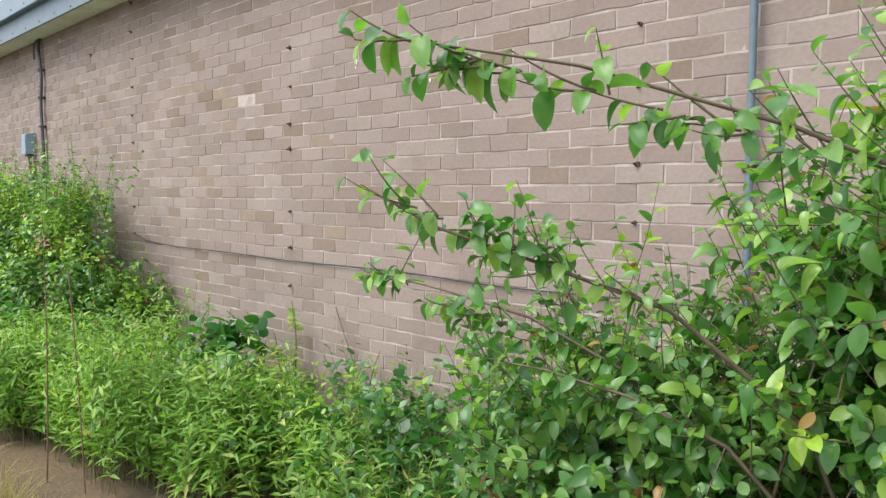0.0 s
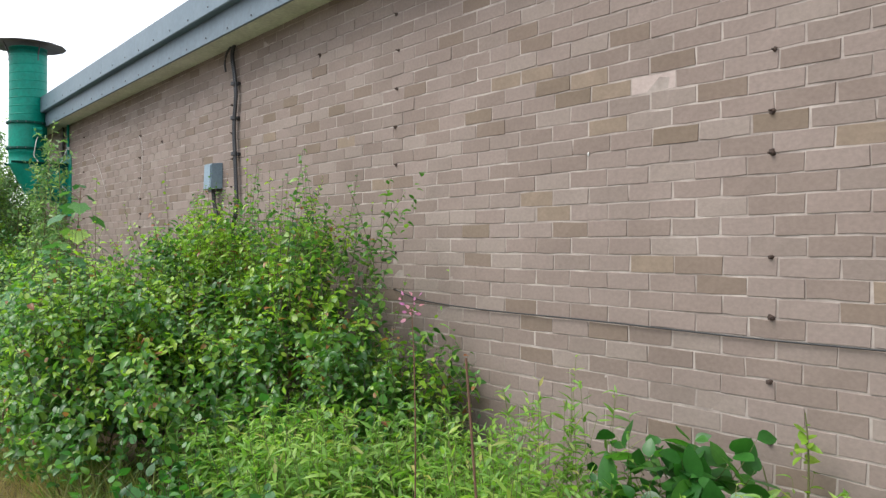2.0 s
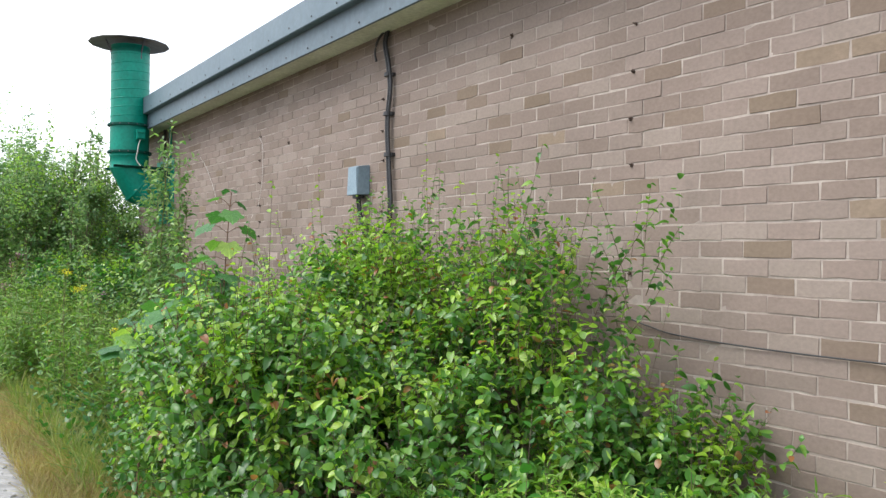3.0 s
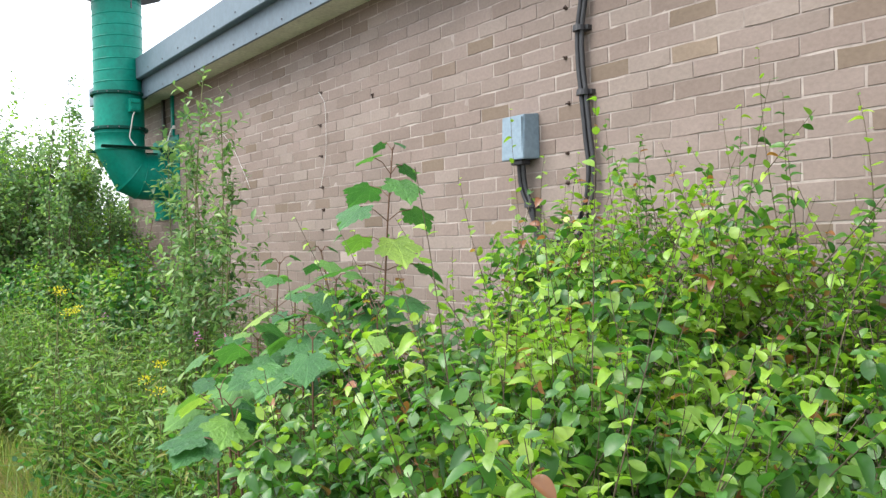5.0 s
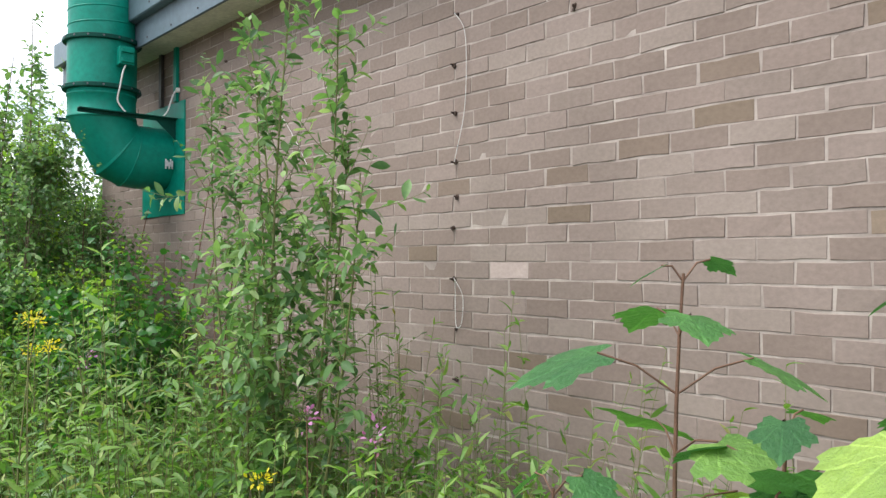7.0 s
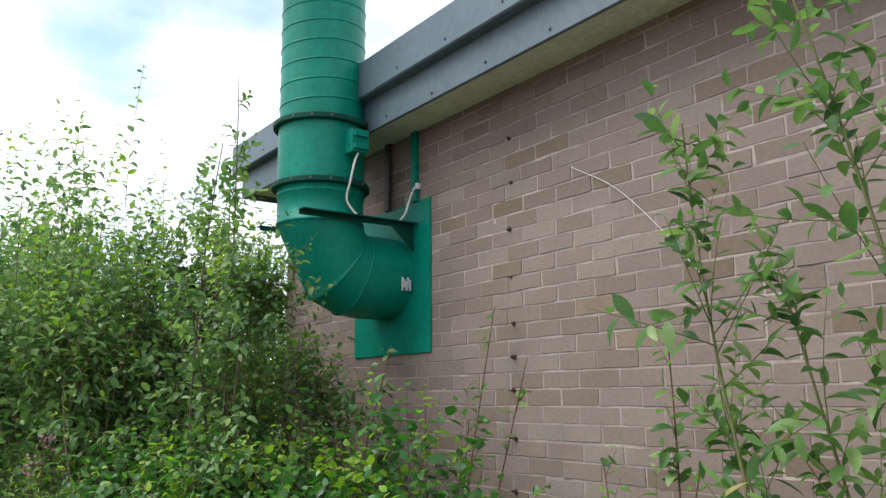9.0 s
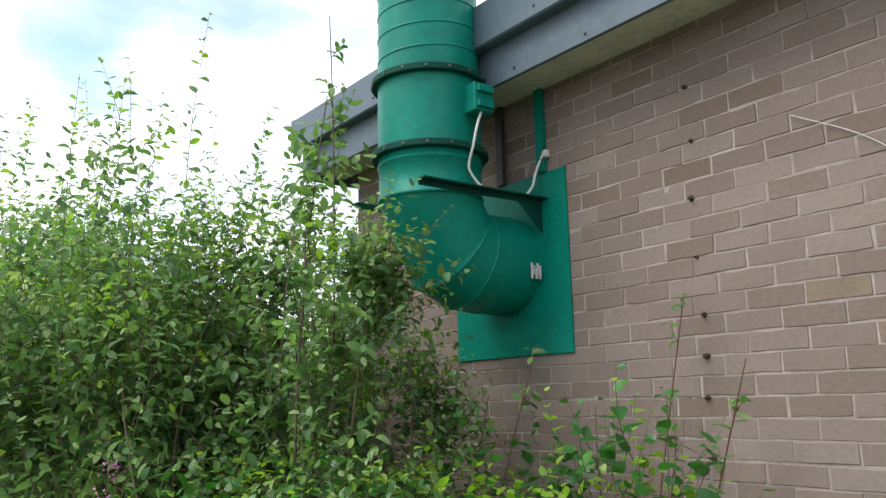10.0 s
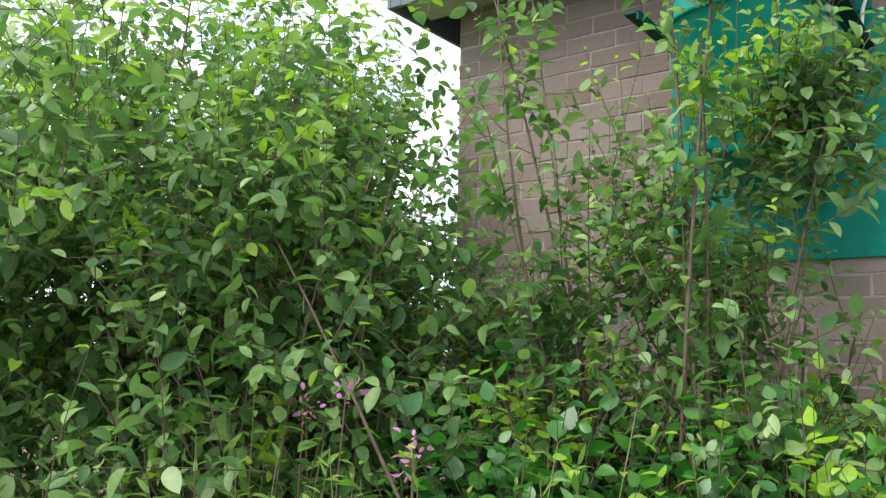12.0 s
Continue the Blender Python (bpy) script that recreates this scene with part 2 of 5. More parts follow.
def add_box(bm, lo, hi, bevel=0.0):
    c = [(a + b) / 2 for a, b in zip(lo, hi)]
    s = [b - a for a, b in zip(lo, hi)]
    g = bmesh.ops.create_cube(bm, size=1, matrix=Matrix.Translation(c) @ Matrix.Diagonal((*s, 1)))
    if bevel:
        edges = list({e for v in g["verts"] for e in v.link_edges})
        bmesh.ops.bevel(bm, geom=edges, offset=bevel, segments=2, affect="EDGES", profile=0.6)


def box_part(name, lo, hi, mat, parent=None, bevel=0.004, label=""):
    bm = bmesh.new()
    add_box(bm, lo, hi, bevel)
    ob = link_mesh(name, bm, mat, None, label)
    return under(ob, parent) if parent else ob


def add_lathe(bm, profile, centre, seg=40, close=False):
    """profile: (radius, z) rings about a vertical axis."""
    rings = []
    for r, z in profile:
        rings.append([bm.verts.new((centre[0] + r * math.cos(2 * math.pi * i / seg), centre[1] + r * math.sin(2 * math.pi * i / seg), z)) for i in range(seg)])
    for a, b in zip(rings, rings[1:]):
        for i in range(seg):
            bm.faces.new((a[i], a[(i + 1) % seg], b[(i + 1) % seg], b[i]))


def tube_arrays(lines, radii, sides=5):
    """Vertices and quads of tubes along polylines (n, k, 3), radii (n, k)."""
    lines, radii = np.asarray(lines, float), np.asarray(radii, float)
    n, k, _ = lines.shape
    tan = np.gradient(lines, axis=1)
    tan /= np.linalg.norm(tan, axis=2, keepdims=True) + 1e-9
    ref = np.where(np.abs(tan[..., 2:3]) > 0.9, np.array([1.0, 0, 0]), np.array([0, 0, 1.0]))
    u = np.cross(tan, ref)
    u /= np.linalg.norm(u, axis=2, keepdims=True) + 1e-9
    v = np.cross(tan, u)
    ang = np.arange(sides) * 2 * np.pi / sides
    ring = u[:, :, None] * np.cos(ang)[None, None, :, None] + v[:, :, None] * np.sin(ang)[None, None, :, None]
    verts = lines[:, :, None] + ring * radii[:, :, None, None]
    idx = np.arange(n * k * sides).reshape(n, k, sides)
    a, b = idx[:, :-1], idx[:, 1:]
    quads = np.stack([a, np.roll(a, -1, 2), np.roll(b, -1, 2), b], -1).reshape(-1, 4)
    return verts.reshape(-1, 3), quads


def raw_mesh(name, verts, faces, mat, smooth=False):
    """One mesh object from numpy vertices (n, 3) and faces (m, 3 or 4)."""
    me = bpy.data.meshes.new(name)
    verts, faces = np.asarray(verts, np.float32), np.asarray(faces, np.int32)
    m, w = faces.shape
    me.vertices.add(len(verts))
    me.vertices.foreach_set("co", verts.ravel())
    me.loops.add(m * w)
    me.loops.foreach_set("vertex_index", faces.ravel())
    me.polygons.add(m)
    me.polygons.foreach_set("loop_start", np.arange(m, dtype=np.int32) * w)
    me.update(calc_edges=True)
    me.validate()
    if smooth:
        me.shade_smooth()
    else:
        me.shade_flat()
    me.materials.append(mat)
    return new(name, me)


def tube(name, pts, radius, mat, parent=None, label="", sides=8, fine=6):
    """A round cable or rod along points, rounded between them."""
    p = np.array(pts, float)
    if len(p) > 2:
        q = []
        ext = np.vstack([2 * p[0] - p[1], p, 2 * p[-1] - p[-2]])
        for i in range(1, len(ext) - 2):
            for s in np.linspace(0, 1, fine, endpoint=False):
                a, b, c, d = ext[i - 1:i + 3]
                q.append(0.5 * (2 * b + (c - a) * s + (2 * a - 5 * b + 4 * c - d) * s * s + (3 * b - a - 3 * c + d) * s ** 3))
        q.append(p[-1])
        p = np.array(q)
    v, f = tube_arrays(p[None], np.full((1, len(p)), radius), sides)
    ob = raw_mesh(name, v, f, mat, True)
    if label:
        ob["label"] = label
    return under(ob, parent) if parent else ob

# ---- the building ----
X_END, X_START = -14.16, 6.0
WALL_TOP = 3.2
COURSE, PITCH, JOINT = 0.075, 0.225, 0.0075

wall = box_part("wall_south", (X_END + 0.004, 0.0016, -0.1), (X_START, 0.3, WALL_TOP + 0.15), M_MORTAR, bevel=0)
tagged(wall, "long wall of pinkish grey-brown stretcher-bond brick with pale mortar", "wall", kind="structure")
wall_w = box_part("wall_west", (X_END + 0.002, 0.302, -0.1), (X_END + 0.3, 7.0, WALL_TOP + 0.15), M_BRICK, bevel=0)
tagged(wall_w, "grey-brown brick end wall round the corner", "wall", kind="structure")
back_n = box_part("wall_north", (X_END + 0.302, 6.7, -0.1), (X_START, 7.0, WALL_TOP + 0.15), M_BRICK, bevel=0)
tagged(back_n, "grey-brown brick wall at the back of the building", "wall", kind="structure")
wall_e = box_part("wall_east", (X_START + 0.002, 0.008, -0.1), (X_START + 0.3, 7.0, WALL_TOP + 0.15), M_BRICK, bevel=0)
tagged(wall_e, "grey-brown brick end wall at the near end", "wall", kind="structure")
roof = box_part("roof", (X_END - 0.15, -0.18, WALL_TOP + 0.152), (X_START + 0.3, 7.1, 3.515), M_ROOF, bevel=0)
tagged(roof, "flat dark felt roof behind the fascia", "roof", kind="structure")

soffit = box_part("soffit", (X_END - 0.17, -0.262, 3.185), (X_START + 0.3, 0.0, 3.205), M_SOFFIT, bevel=0)
tagged(soffit, "cream soffit board under the eaves, stained", "soffit", kind="structure")

fascia = thing("fascia", (X_END, -0.3, 3.17), "grey-blue two-step fascia with coated metal edge trim and screws", "fascia", kind="structure")
box_part("lower_board", (X_END - 0.19, -0.285, 3.148), (X_START + 0.3, -0.263, 3.40), M_FASCIA_LOW, fascia, 0.003)
box_part("lower_board", (X_END - 0.212, -0.285, 3.148), (X_END - 0.192, 7.1, 3.40), M_FASCIA_LOW, fascia, 0.003)
# folded trim: top lip, face and dark return under it
profile = [(-0.16, 3.52), (-0.34, 3.545), (-0.353, 3.535), (-0.353, 3.335), (-0.345, 3.328), (-0.287, 3.332)]
for x0, x1 in ((X_END - 0.25, -9.52), (-9.517, -3.52), (-3.517, 2.48), (2.483, X_START + 0.3)):
    bm = bmesh.new()
    a = [bm.verts.new((x0, y, z)) for y, z in profile]
    b = [bm.verts.new((x1, y, z)) for y, z in profile]
    for i in range(len(profile) - 1):
        bm.faces.new((a[i], b[i], b[i + 1], a[i + 1]))
    for e in (a, b):
        bm.faces.new(e)
    bmesh.ops.recalc_face_normals(bm, faces=bm.faces)
    under(part("edge_trim", bm, M_FASCIA), fascia)
profile_w = [(X_END - 0.07, 3.52), (X_END - 0.24, 3.545), (X_END - 0.251, 3.535), (X_END - 0.251, 3.335), (X_END - 0.214, 3.332)]
bm = bmesh.new()
a = [bm.verts.new((x, -0.35, z)) for x, z in profile_w]
b = [bm.verts.new((x, 7.1, z)) for x, z in profile_w]
for i in range(len(profile_w) - 1):
    bm.faces.new((a[i], b[i], b[i + 1], a[i + 1]))
bmesh.ops.recalc_face_normals(bm, faces=bm.faces)
under(part("edge_trim", bm, M_FASCIA), fascia)


def screw_mesh():
    b = bmesh.new()
    bmesh.ops.create_cone(b, cap_ends=True, segments=8, radius1=0.008, radius2=0.006, depth=0.006, matrix=pose(0, 0, 0, 90, 0, 0))
    me = bpy.data.meshes.new("screw")
    b.to_mesh(me)
    b.free()
    me.materials.append(M_CAP)
    return me


ME_SCREW = screw_mesh()
for i in range(46):
    for y, z, dx in ((-0.289, 3.185, 0.0), (-0.356, 3.375, 0.21)):
        s = new("screw", ME_SCREW)
        s.location = (X_END + 0.12 + dx + i * 0.43, y, z + 0.006 * math.sin(i * 2.3))
        under(s, fascia)


# ---- ground ----
def ground_sheet():
    xs = np.concatenate([[-600, -120, -40], np.linspace(-24, 8, 81), [30, 120, 600]])
    ys = np.concatenate([[-600, -120, -30, -10], np.linspace(-6, 0.0, 25), [3, 30, 120, 600]])
    bm = bmesh.new()
    grid = []
    for x in xs:
        row = []
        for y in ys:
            near = -24 <= x <= 8 and -6 <= y <= 0
            z = 0.035 * noise.noise(Vector((x * 1.3, y * 1.3, 0))) if near and y > -2.1 else 0.0
            row.append(bm.verts.new((x, y, z)))
        grid.append(row)
    for i in range(len(xs) - 1):
        for j in range(len(ys) - 1):
            bm.faces.new((grid[i][j], grid[i + 1][j], grid[i + 1][j + 1], grid[i][j + 1]))
    return link_mesh("ground", bm, M_SOIL, smooth=True)


tagged(ground_sheet(), "brown soil and plant litter beside the wall", "ground", kind="structure")


def edge_y(x):
    return -2.14 + 0.12 * noise.noise(Vector((x * 0.8, 3.0, 0))) + 0.09 * noise.noise(Vector((x * 3.1, 7.0, 0))) + 0.05 * noise.noise(Vector((x * 9.0, 1.0, 0)))


bm = bmesh.new()
rows_ = []
for i in range(700):
    x = -44 + i * 0.082
    e = edge_y(x)
    rows_.append([bm.verts.new((x, y, z)) for y, z in ((-4.6 + 0.1 * math.sin(x), 0.0), (-4.2, 0.035), (-3.3, 0.05), (e - 0.2, 0.04), (e, 0.0))])
for a, b in zip(rows_, rows_[1:]):
    for j in range(4):
        bm.faces.new((a[j], b[j], b[j + 1], a[j + 1]))
tagged(link_mesh("gravel_path", bm, M_GRAVEL, smooth=True), "pale grey gravel footpath with ragged edges", "path", kind="structure")


# loose stones along the path's edge
ICO = np.array([(0, 0, 1), (0.894, 0, 0.447), (0.276, 0.851, 0.447), (-0.724, 0.526, 0.447), (-0.724, -0.526, 0.447), (0.276, -0.851, 0.447),
                (0.724, 0.526, -0.447), (-0.276, 0.851, -0.447), (-0.894, 0, -0.447), (-0.276, -0.851, -0.447), (0.724, -0.526, -0.447), (0, 0, -1)])
ICO_FACES = np.array([(0, i, i % 5 + 1) for i in range(1, 6)] + [(i, 5 + i, i % 5 + 1) for i in range(1, 6)] + [(i % 5 + 1, 5 + i, 6 + i % 5) for i in range(1, 6)] + [(11, 6 + i % 5, 5 + i) for i in range(1, 6)])
g = np.random.default_rng(19)
count = 1600
px = g.uniform(-16, 2, count)
py = np.array([edge_y(x) for x in px]) - np.abs(g.normal(0, 0.22, count)) + 0.06
size = g.uniform(0.004, 0.017, (count, 1, 1)) * g.uniform(0.6, 1.2, (count, 1, 3)) * np.array([1.2, 1.0, 0.6])
vs = np.stack([px, py, np.full(count, 0.04)], 1)[:, None] + ICO[None] * size * g.uniform(0.8, 1.2, (count, 12, 1))
fs = ICO_FACES[None] + 12 * np.arange(count)[:, None, None]
tagged(raw_mesh("path_stones", vs.reshape(-1, 3), fs.reshape(-1, 3), M_GRAVEL), "small loose grey stones along the ragged path edge", "gravel", kind="stuff")


# ---- things on the wall ----
LEVEL = 1.5


def bolt_mesh():
    b = bmesh.new()
    bmesh.ops.create_cone(b, cap_ends=True, segments=7, radius1=0.016, radius2=0.012, depth=0.014, matrix=pose(0, -0.006, 0, 90, 0, 0))
    bmesh.ops.create_cone(b, cap_ends=True, segments=6, radius1=0.007, radius2=0.006, depth=0.03, matrix=pose(0, -0.024, 0.001, 90, 0, 8))
    add_box(b, (-0.013, -0.016, -0.02), (0.010, -0.003, 0.004), 0.002)
    me = bpy.data.meshes.new("wall_bolt")
    b.to_mesh(me)
    b.free()
    me.materials.append(M_RUST)
    return me


ME_BOLT = bolt_mesh()
COLUMNS = {0.47: (13, 10, 7, 5, 3, 0, -6), -2.006: (13, 10, 7, 5, 0, -3, -6, -9), -4.425: (22, 19, 16, 13, 10, 7, 0, -3),
           -6.869: (16, 13, 10, 7, 5), -9.303: (16, 13, 10, 7, 5, 3, 0, -3, -6), -11.64: (19, 16, 13, 10, 7, 5, 3, 0, -3)}
rng = random.Random(4)
for cx, ks in COLUMNS.items():
    for k in ks:
        o = new("wall_bolt", ME_BOLT)
        o.matrix_world = pose(cx + rng.uniform(-0.012, 0.012), 0.0, LEVEL + COURSE * k + rng.uniform(-0.006, 0.006), 0, rng.uniform(0, 360), rng.uniform(-12, 12)) @ Matrix.Scale(rng.uniform(0.5, 0.75), 4)
        tagged(o, "small rusty iron fixing bolt stuck in a brick joint", "bolt", "rusty bolts in the wall")
for k, x in ((14.3, -8.6), (18.0, -5.367)):
    o = new("wall_nail", ME_BOLT)
    o.matrix_world = pose(x, 0.0, LEVEL + COURSE * k, 0, 20, 0) @ Matrix.Diagonal((0.4, 0.5, 1.0, 1))
    tagged(o, "rusty nail stub sticking out of a joint", "nail", "rusty nails in the wall")

wire = tube("wall_wire", [(-4.395, -0.03, 1.275), (-4.30, -0.015, 1.25), (-4.12, -0.012, 1.222), (-3.63, -0.012, 1.205), (-2.87, -0.012, 1.205), (-1.98, -0.012, 1.198),
                          (-0.98, -0.012, 1.208), (-0.2, -0.012, 1.195), (0.9, -0.012, 1.21), (2.4, -0.012, 1.2), (4.2, -0.012, 1.21)], 0.0036, M_BLACK)
tagged(wire, "thin black wire sagging along the brick wall", "wire")
for name, pts in (("hanging_string", [(-9.28, -0.03, 2.70), (-9.235, -0.012, 2.62), (-9.22, -0.012, 2.46), (-9.235, -0.012, 2.24), (-9.28, -0.03, 2.025)]),
                  ("hanging_string", [(-11.21, -0.014, 2.68), (-10.96, -0.012, 2.53), (-10.73, -0.012, 2.31), (-10.56, -0.012, 2.11)]),
                  ("hanging_string", [(-9.28, -0.03, 1.5), (-9.24, -0.014, 1.42), (-9.25, -0.012, 1.30), (-9.285, -0.014, 1.29), (-9.29, -0.014, 1.46), (-9.28, -0.03, 1.5)])):
    tagged(tube(name, pts, 0.0017, M_STRING), "loose pale string hooked on the wall bolts", "string", "loose strings on the wall")

# grey conduit clipped up the wall
conduit = thing("conduit", (0.935, -0.02, 0.0), "thin blue-grey steel conduit clamped upright to the wall", "conduit")
tube("pipe", [(0.935, -0.034, 0.0), (0.936, -0.034, 1.6), (0.935, -0.034, 3.18)], 0.0135, M_FASCIA_LOW, conduit, sides=14)
for z in (0.55, 1.70, 2.85):
    b = bmesh.new()
    add_box(b, (0.895, -0.006, z - 0.012), (0.975, -0.001, z + 0.012), 0.001)
    bmesh.ops.create_cone(b, cap_ends=True, segments=16, radius1=0.018, radius2=0.018, depth=0.024, matrix=pose(0.935, -0.034, z))
    for dx in (-0.028, 0.028):
        bmesh.ops.create_cone(b, cap_ends=True, segments=8, radius1=0.011, radius2=0.009, depth=0.014, matrix=pose(0.935 + dx, -0.012, z, 90, 0, 0))
    under(part("saddle_clamp", b, M_RUST), conduit)

# twin black supply cables down to the loop
cable = thing("supply_cable", (-6.76, -0.03, 1.6), "twin black supply cables clipped down the brick wall into a loop", "cable")
tube("cable", [(-6.80, -0.02, 3.20), (-6.815, -0.035, 3.10), (-6.765, -0.035, 2.93), (-6.735, -0.035, 2.76), (-6.765, -0.035, 2.57), (-6.765, -0.035, 2.42), (-6.75, -0.035, 2.28), (-6.73, -0.035, 2.08),
               (-6.715, -0.035, 1.94), (-6.74, -0.035, 1.78), (-6.82, -0.035, 1.66), (-6.93, -0.035, 1.61), (-7.04, -0.035, 1.64), (-7.12, -0.035, 1.78), (-7.165, -0.04, 1.88), (-7.165, -0.055, 2.02)], 0.0115, M_BLACK, cable)
tube("cable", [(-6.775, -0.02, 3.20), (-6.785, -0.035, 3.10), (-6.735, -0.035, 2.93), (-6.708, -0.035, 2.76), (-6.738, -0.035, 2.57), (-6.738, -0.035, 2.42), (-6.722, -0.035, 2.28), (-6.70, -0.035, 2.08),
               (-6.685, -0.035, 1.94), (-6.70, -0.035, 1.78), (-6.79, -0.035, 1.63), (-6.93, -0.035, 1.575), (-7.06, -0.035, 1.62), (-7.095, -0.035, 1.78), (-7.135, -0.04, 1.88), (-7.135, -0.055, 2.02)], 0.0115, M_BLACK, cable)
tube("cable_tail", [(-6.83, -0.02, 3.2), (-6.90, -0.04, 3.14), (-6.94, -0.04, 3.06), (-6.92, -0.04, 2.99)], 0.009, M_BLACK, cable)
for x, z in ((-6.752, 2.579), (-6.737, 2.284), (-7.105, 1.79), (-6.745, 2.86)):
    b = bmesh.new()
    bmesh.ops.create_cone(b, cap_ends=True, segments=14, radius1=0.033, radius2=0.03, depth=0.026, matrix=pose(x, -0.036, z))
    add_box(b, (x - 0.012, -0.03, z - 0.012), (x + 0.045, -0.001, z + 0.012), 0.003)
    under(part("cable_clip", b, M_BLACK), cable)

mbox = thing("meter_box", (-7.13, 0.0, 2.02), "small grey-blue sheet-steel electrical box on the wall", "electrical box")
b = bmesh.new()
hx0, hx1, hz0, hz1 = -7.232, -7.068, 2.018, 2.228
f = [b.verts.new(v) for v in ((hx0, 0, hz0), (hx1, 0, hz0), (hx1, -0.11, hz0 - 0.006), (hx0, -0.11, hz0 - 0.006), (hx0, 0, hz1 + 0.012), (hx1, 0, hz1 + 0.012), (hx1, -0.10, hz1), (hx0, -0.10, hz1))]
for q in ((0, 1, 2, 3), (4, 7, 6, 5), (3, 2, 6, 7), (1, 5, 6, 2), (0, 3, 7, 4), (0, 4, 5, 1)):
    b.faces.new([f[i] for i in q])
bmesh.ops.recalc_face_normals(b, faces=b.faces)
bmesh.ops.bevel(b, geom=list(b.edges), offset=0.004, segments=2, affect="EDGES")
under(part("casing", b, M_BOX), mbox)
box_part("front_seam", (hx1 - 0.014, -0.1085, hz0 + 0.01), (hx1 - 0.010, -0.1035, hz1 - 0.01), M_FASCIA, mbox, 0)
box_part("cable_gland", (-7.19, -0.085, 1.988), (-7.11, -0.025, 2.013), M_BLACK, mbox, 0.006)

# ---- extract duct ----
AX, AY, R = -12.72, -0.468, 0.237
duct = thing("extract_duct", (AX, 0, 1.93), "large green painted spiral steel extract duct elbowing into the wall", "duct")
b = bmesh.new()
prof = []
z = 3.20
while z < 4.10:
    prof += [(R, z), (R, z + 0.004), (R, z + 0.05), (R, z + 0.097), (R, z + 0.101), (R + 0.004, z + 0.103), (R + 0.004, z + 0.109), (R, z + 0.111)]
    z += 0.1125
prof += [(R, 4.115), (R - 0.006, 4.115), (R - 0.006, 3.3)]
add_lathe(b, prof, (AX, AY), 56)
# the seam climbs as it goes round
for v in b.verts:
    ang = (math.atan2(v.co.y - AY, v.co.x - AX) / (2 * math.pi)) % 1.0
    if 3.21 < v.co.z < 4.0:
        v.co.z += 0.016 * math.sin(2 * math.pi * ang)
under(part("spiral_pipe", b, M_GREEN, smooth=True), duct)
b = bmesh.new()
add_lathe(b, [(R + 0.004, 3.175), (R + 0.004, 2.845)], (AX, AY), 56)
under(part("damper_section", b, M_GREEN, smooth=True), duct)
b = bmesh.new()
add_lathe(b, [(R + 0.002, 2.825), (R + 0.002, 2.795), (R + 0.007, 2.79), (R + 0.007, 2.782), (R, 2.778), (R, 2.635), (R + 0.006, 2.632), (R + 0.006, 2.618), (R - 0.002, 2.616)], (AX, AY), 56)
under(part("lower_collar", b, M_GREEN, smooth=True), duct)
ME_NUT = ME_SCREW
for fz in (3.185, 2.835):
    b = bmesh.new()
    add_lathe(b, [(R - 0.01, fz + 0.016), (R + 0.03, fz + 0.016), (R + 0.034, fz + 0.012), (R + 0.034, fz - 0.012), (R + 0.03, fz - 0.016), (R - 0.01, fz - 0.016)], (AX, AY), 56)
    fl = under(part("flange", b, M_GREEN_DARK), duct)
    for i in range(16):
        an = 2 * math.pi * (i + 0.3) / 16
        nut = new("bolt_head", ME_NUT)
        nut.matrix_world = Matrix.Translation((AX + (R + 0.034) * math.cos(an), AY + (R + 0.034) * math.sin(an), fz)) @ Euler((0, 0, an + math.pi / 2)).to_matrix().to_4x4() @ Matrix.Diagonal((1.1, 1.5, 1.1, 1))
        nut.parent = fl
        nut.matrix_parent_inverse = Matrix.Identity(4)
# mitred elbow
BR, BZ = 0.255, 2.62
BY = AY + BR


def elbow_ring(a, r):
    """Ring of the bend at angle a from the vertical pipe (0) to the wall (90)."""
    out = []
    for i in range(48):
        t = 2 * math.pi * i / 48
        off = BR - r * math.cos(t)
        out.append((AX + r * math.sin(t), BY - off * math.cos(a), BZ - off * math.sin(a)))
    return out


cuts = [0, 55, 76, 90]
for a0, a1 in zip(cuts, cuts[1:]):
    b = bmesh.new()
    ends = [np.array(elbow_ring(radians(a), R)) for a in (a0, a1)]
    steps = [ends[0] + (ends[1] - ends[0]) * w for w in (0, 0.06, 0.3, 0.6, 0.92, 0.95)]
    if a1 < 90:
        steps += [np.array(elbow_ring(radians(a1 - 0.9), R + 0.005)), np.array(elbow_ring(radians(a1 - 0.1), R + 0.005))]
    steps += [ends[1]]
    rings = [[b.verts.new(p) for p in ring] for ring in steps]
    for p, q in zip(rings, rings[1:]):
        for i in range(48):
            b.faces.new((p[i], p[(i + 1) % 48], q[(i + 1) % 48], q[i]))
    bmesh.ops.recalc_face_normals(b, faces=b.faces)
    under(part("elbow_segment", b, M_GREEN, smooth=True), duct)
b = bmesh.new()
rings = [[b.verts.new((x, y, zz)) for x, _, zz in elbow_ring(radians(90), R)] for y in (BY, -0.012)]
for i in range(48):
    b.faces.new((rings[0][i], rings[0][(i + 1) % 48], rings[1][(i + 1) % 48], rings[1][i]))
bmesh.ops.recalc_face_normals(b, faces=b.faces)
under(part("wall_stub", b, M_GREEN, smooth=True), duct)
box_part("wall_plate", (-13.13, -0.012, 1.928), (-12.308, -0.001, 2.773), M_GREEN, duct, 0.002)
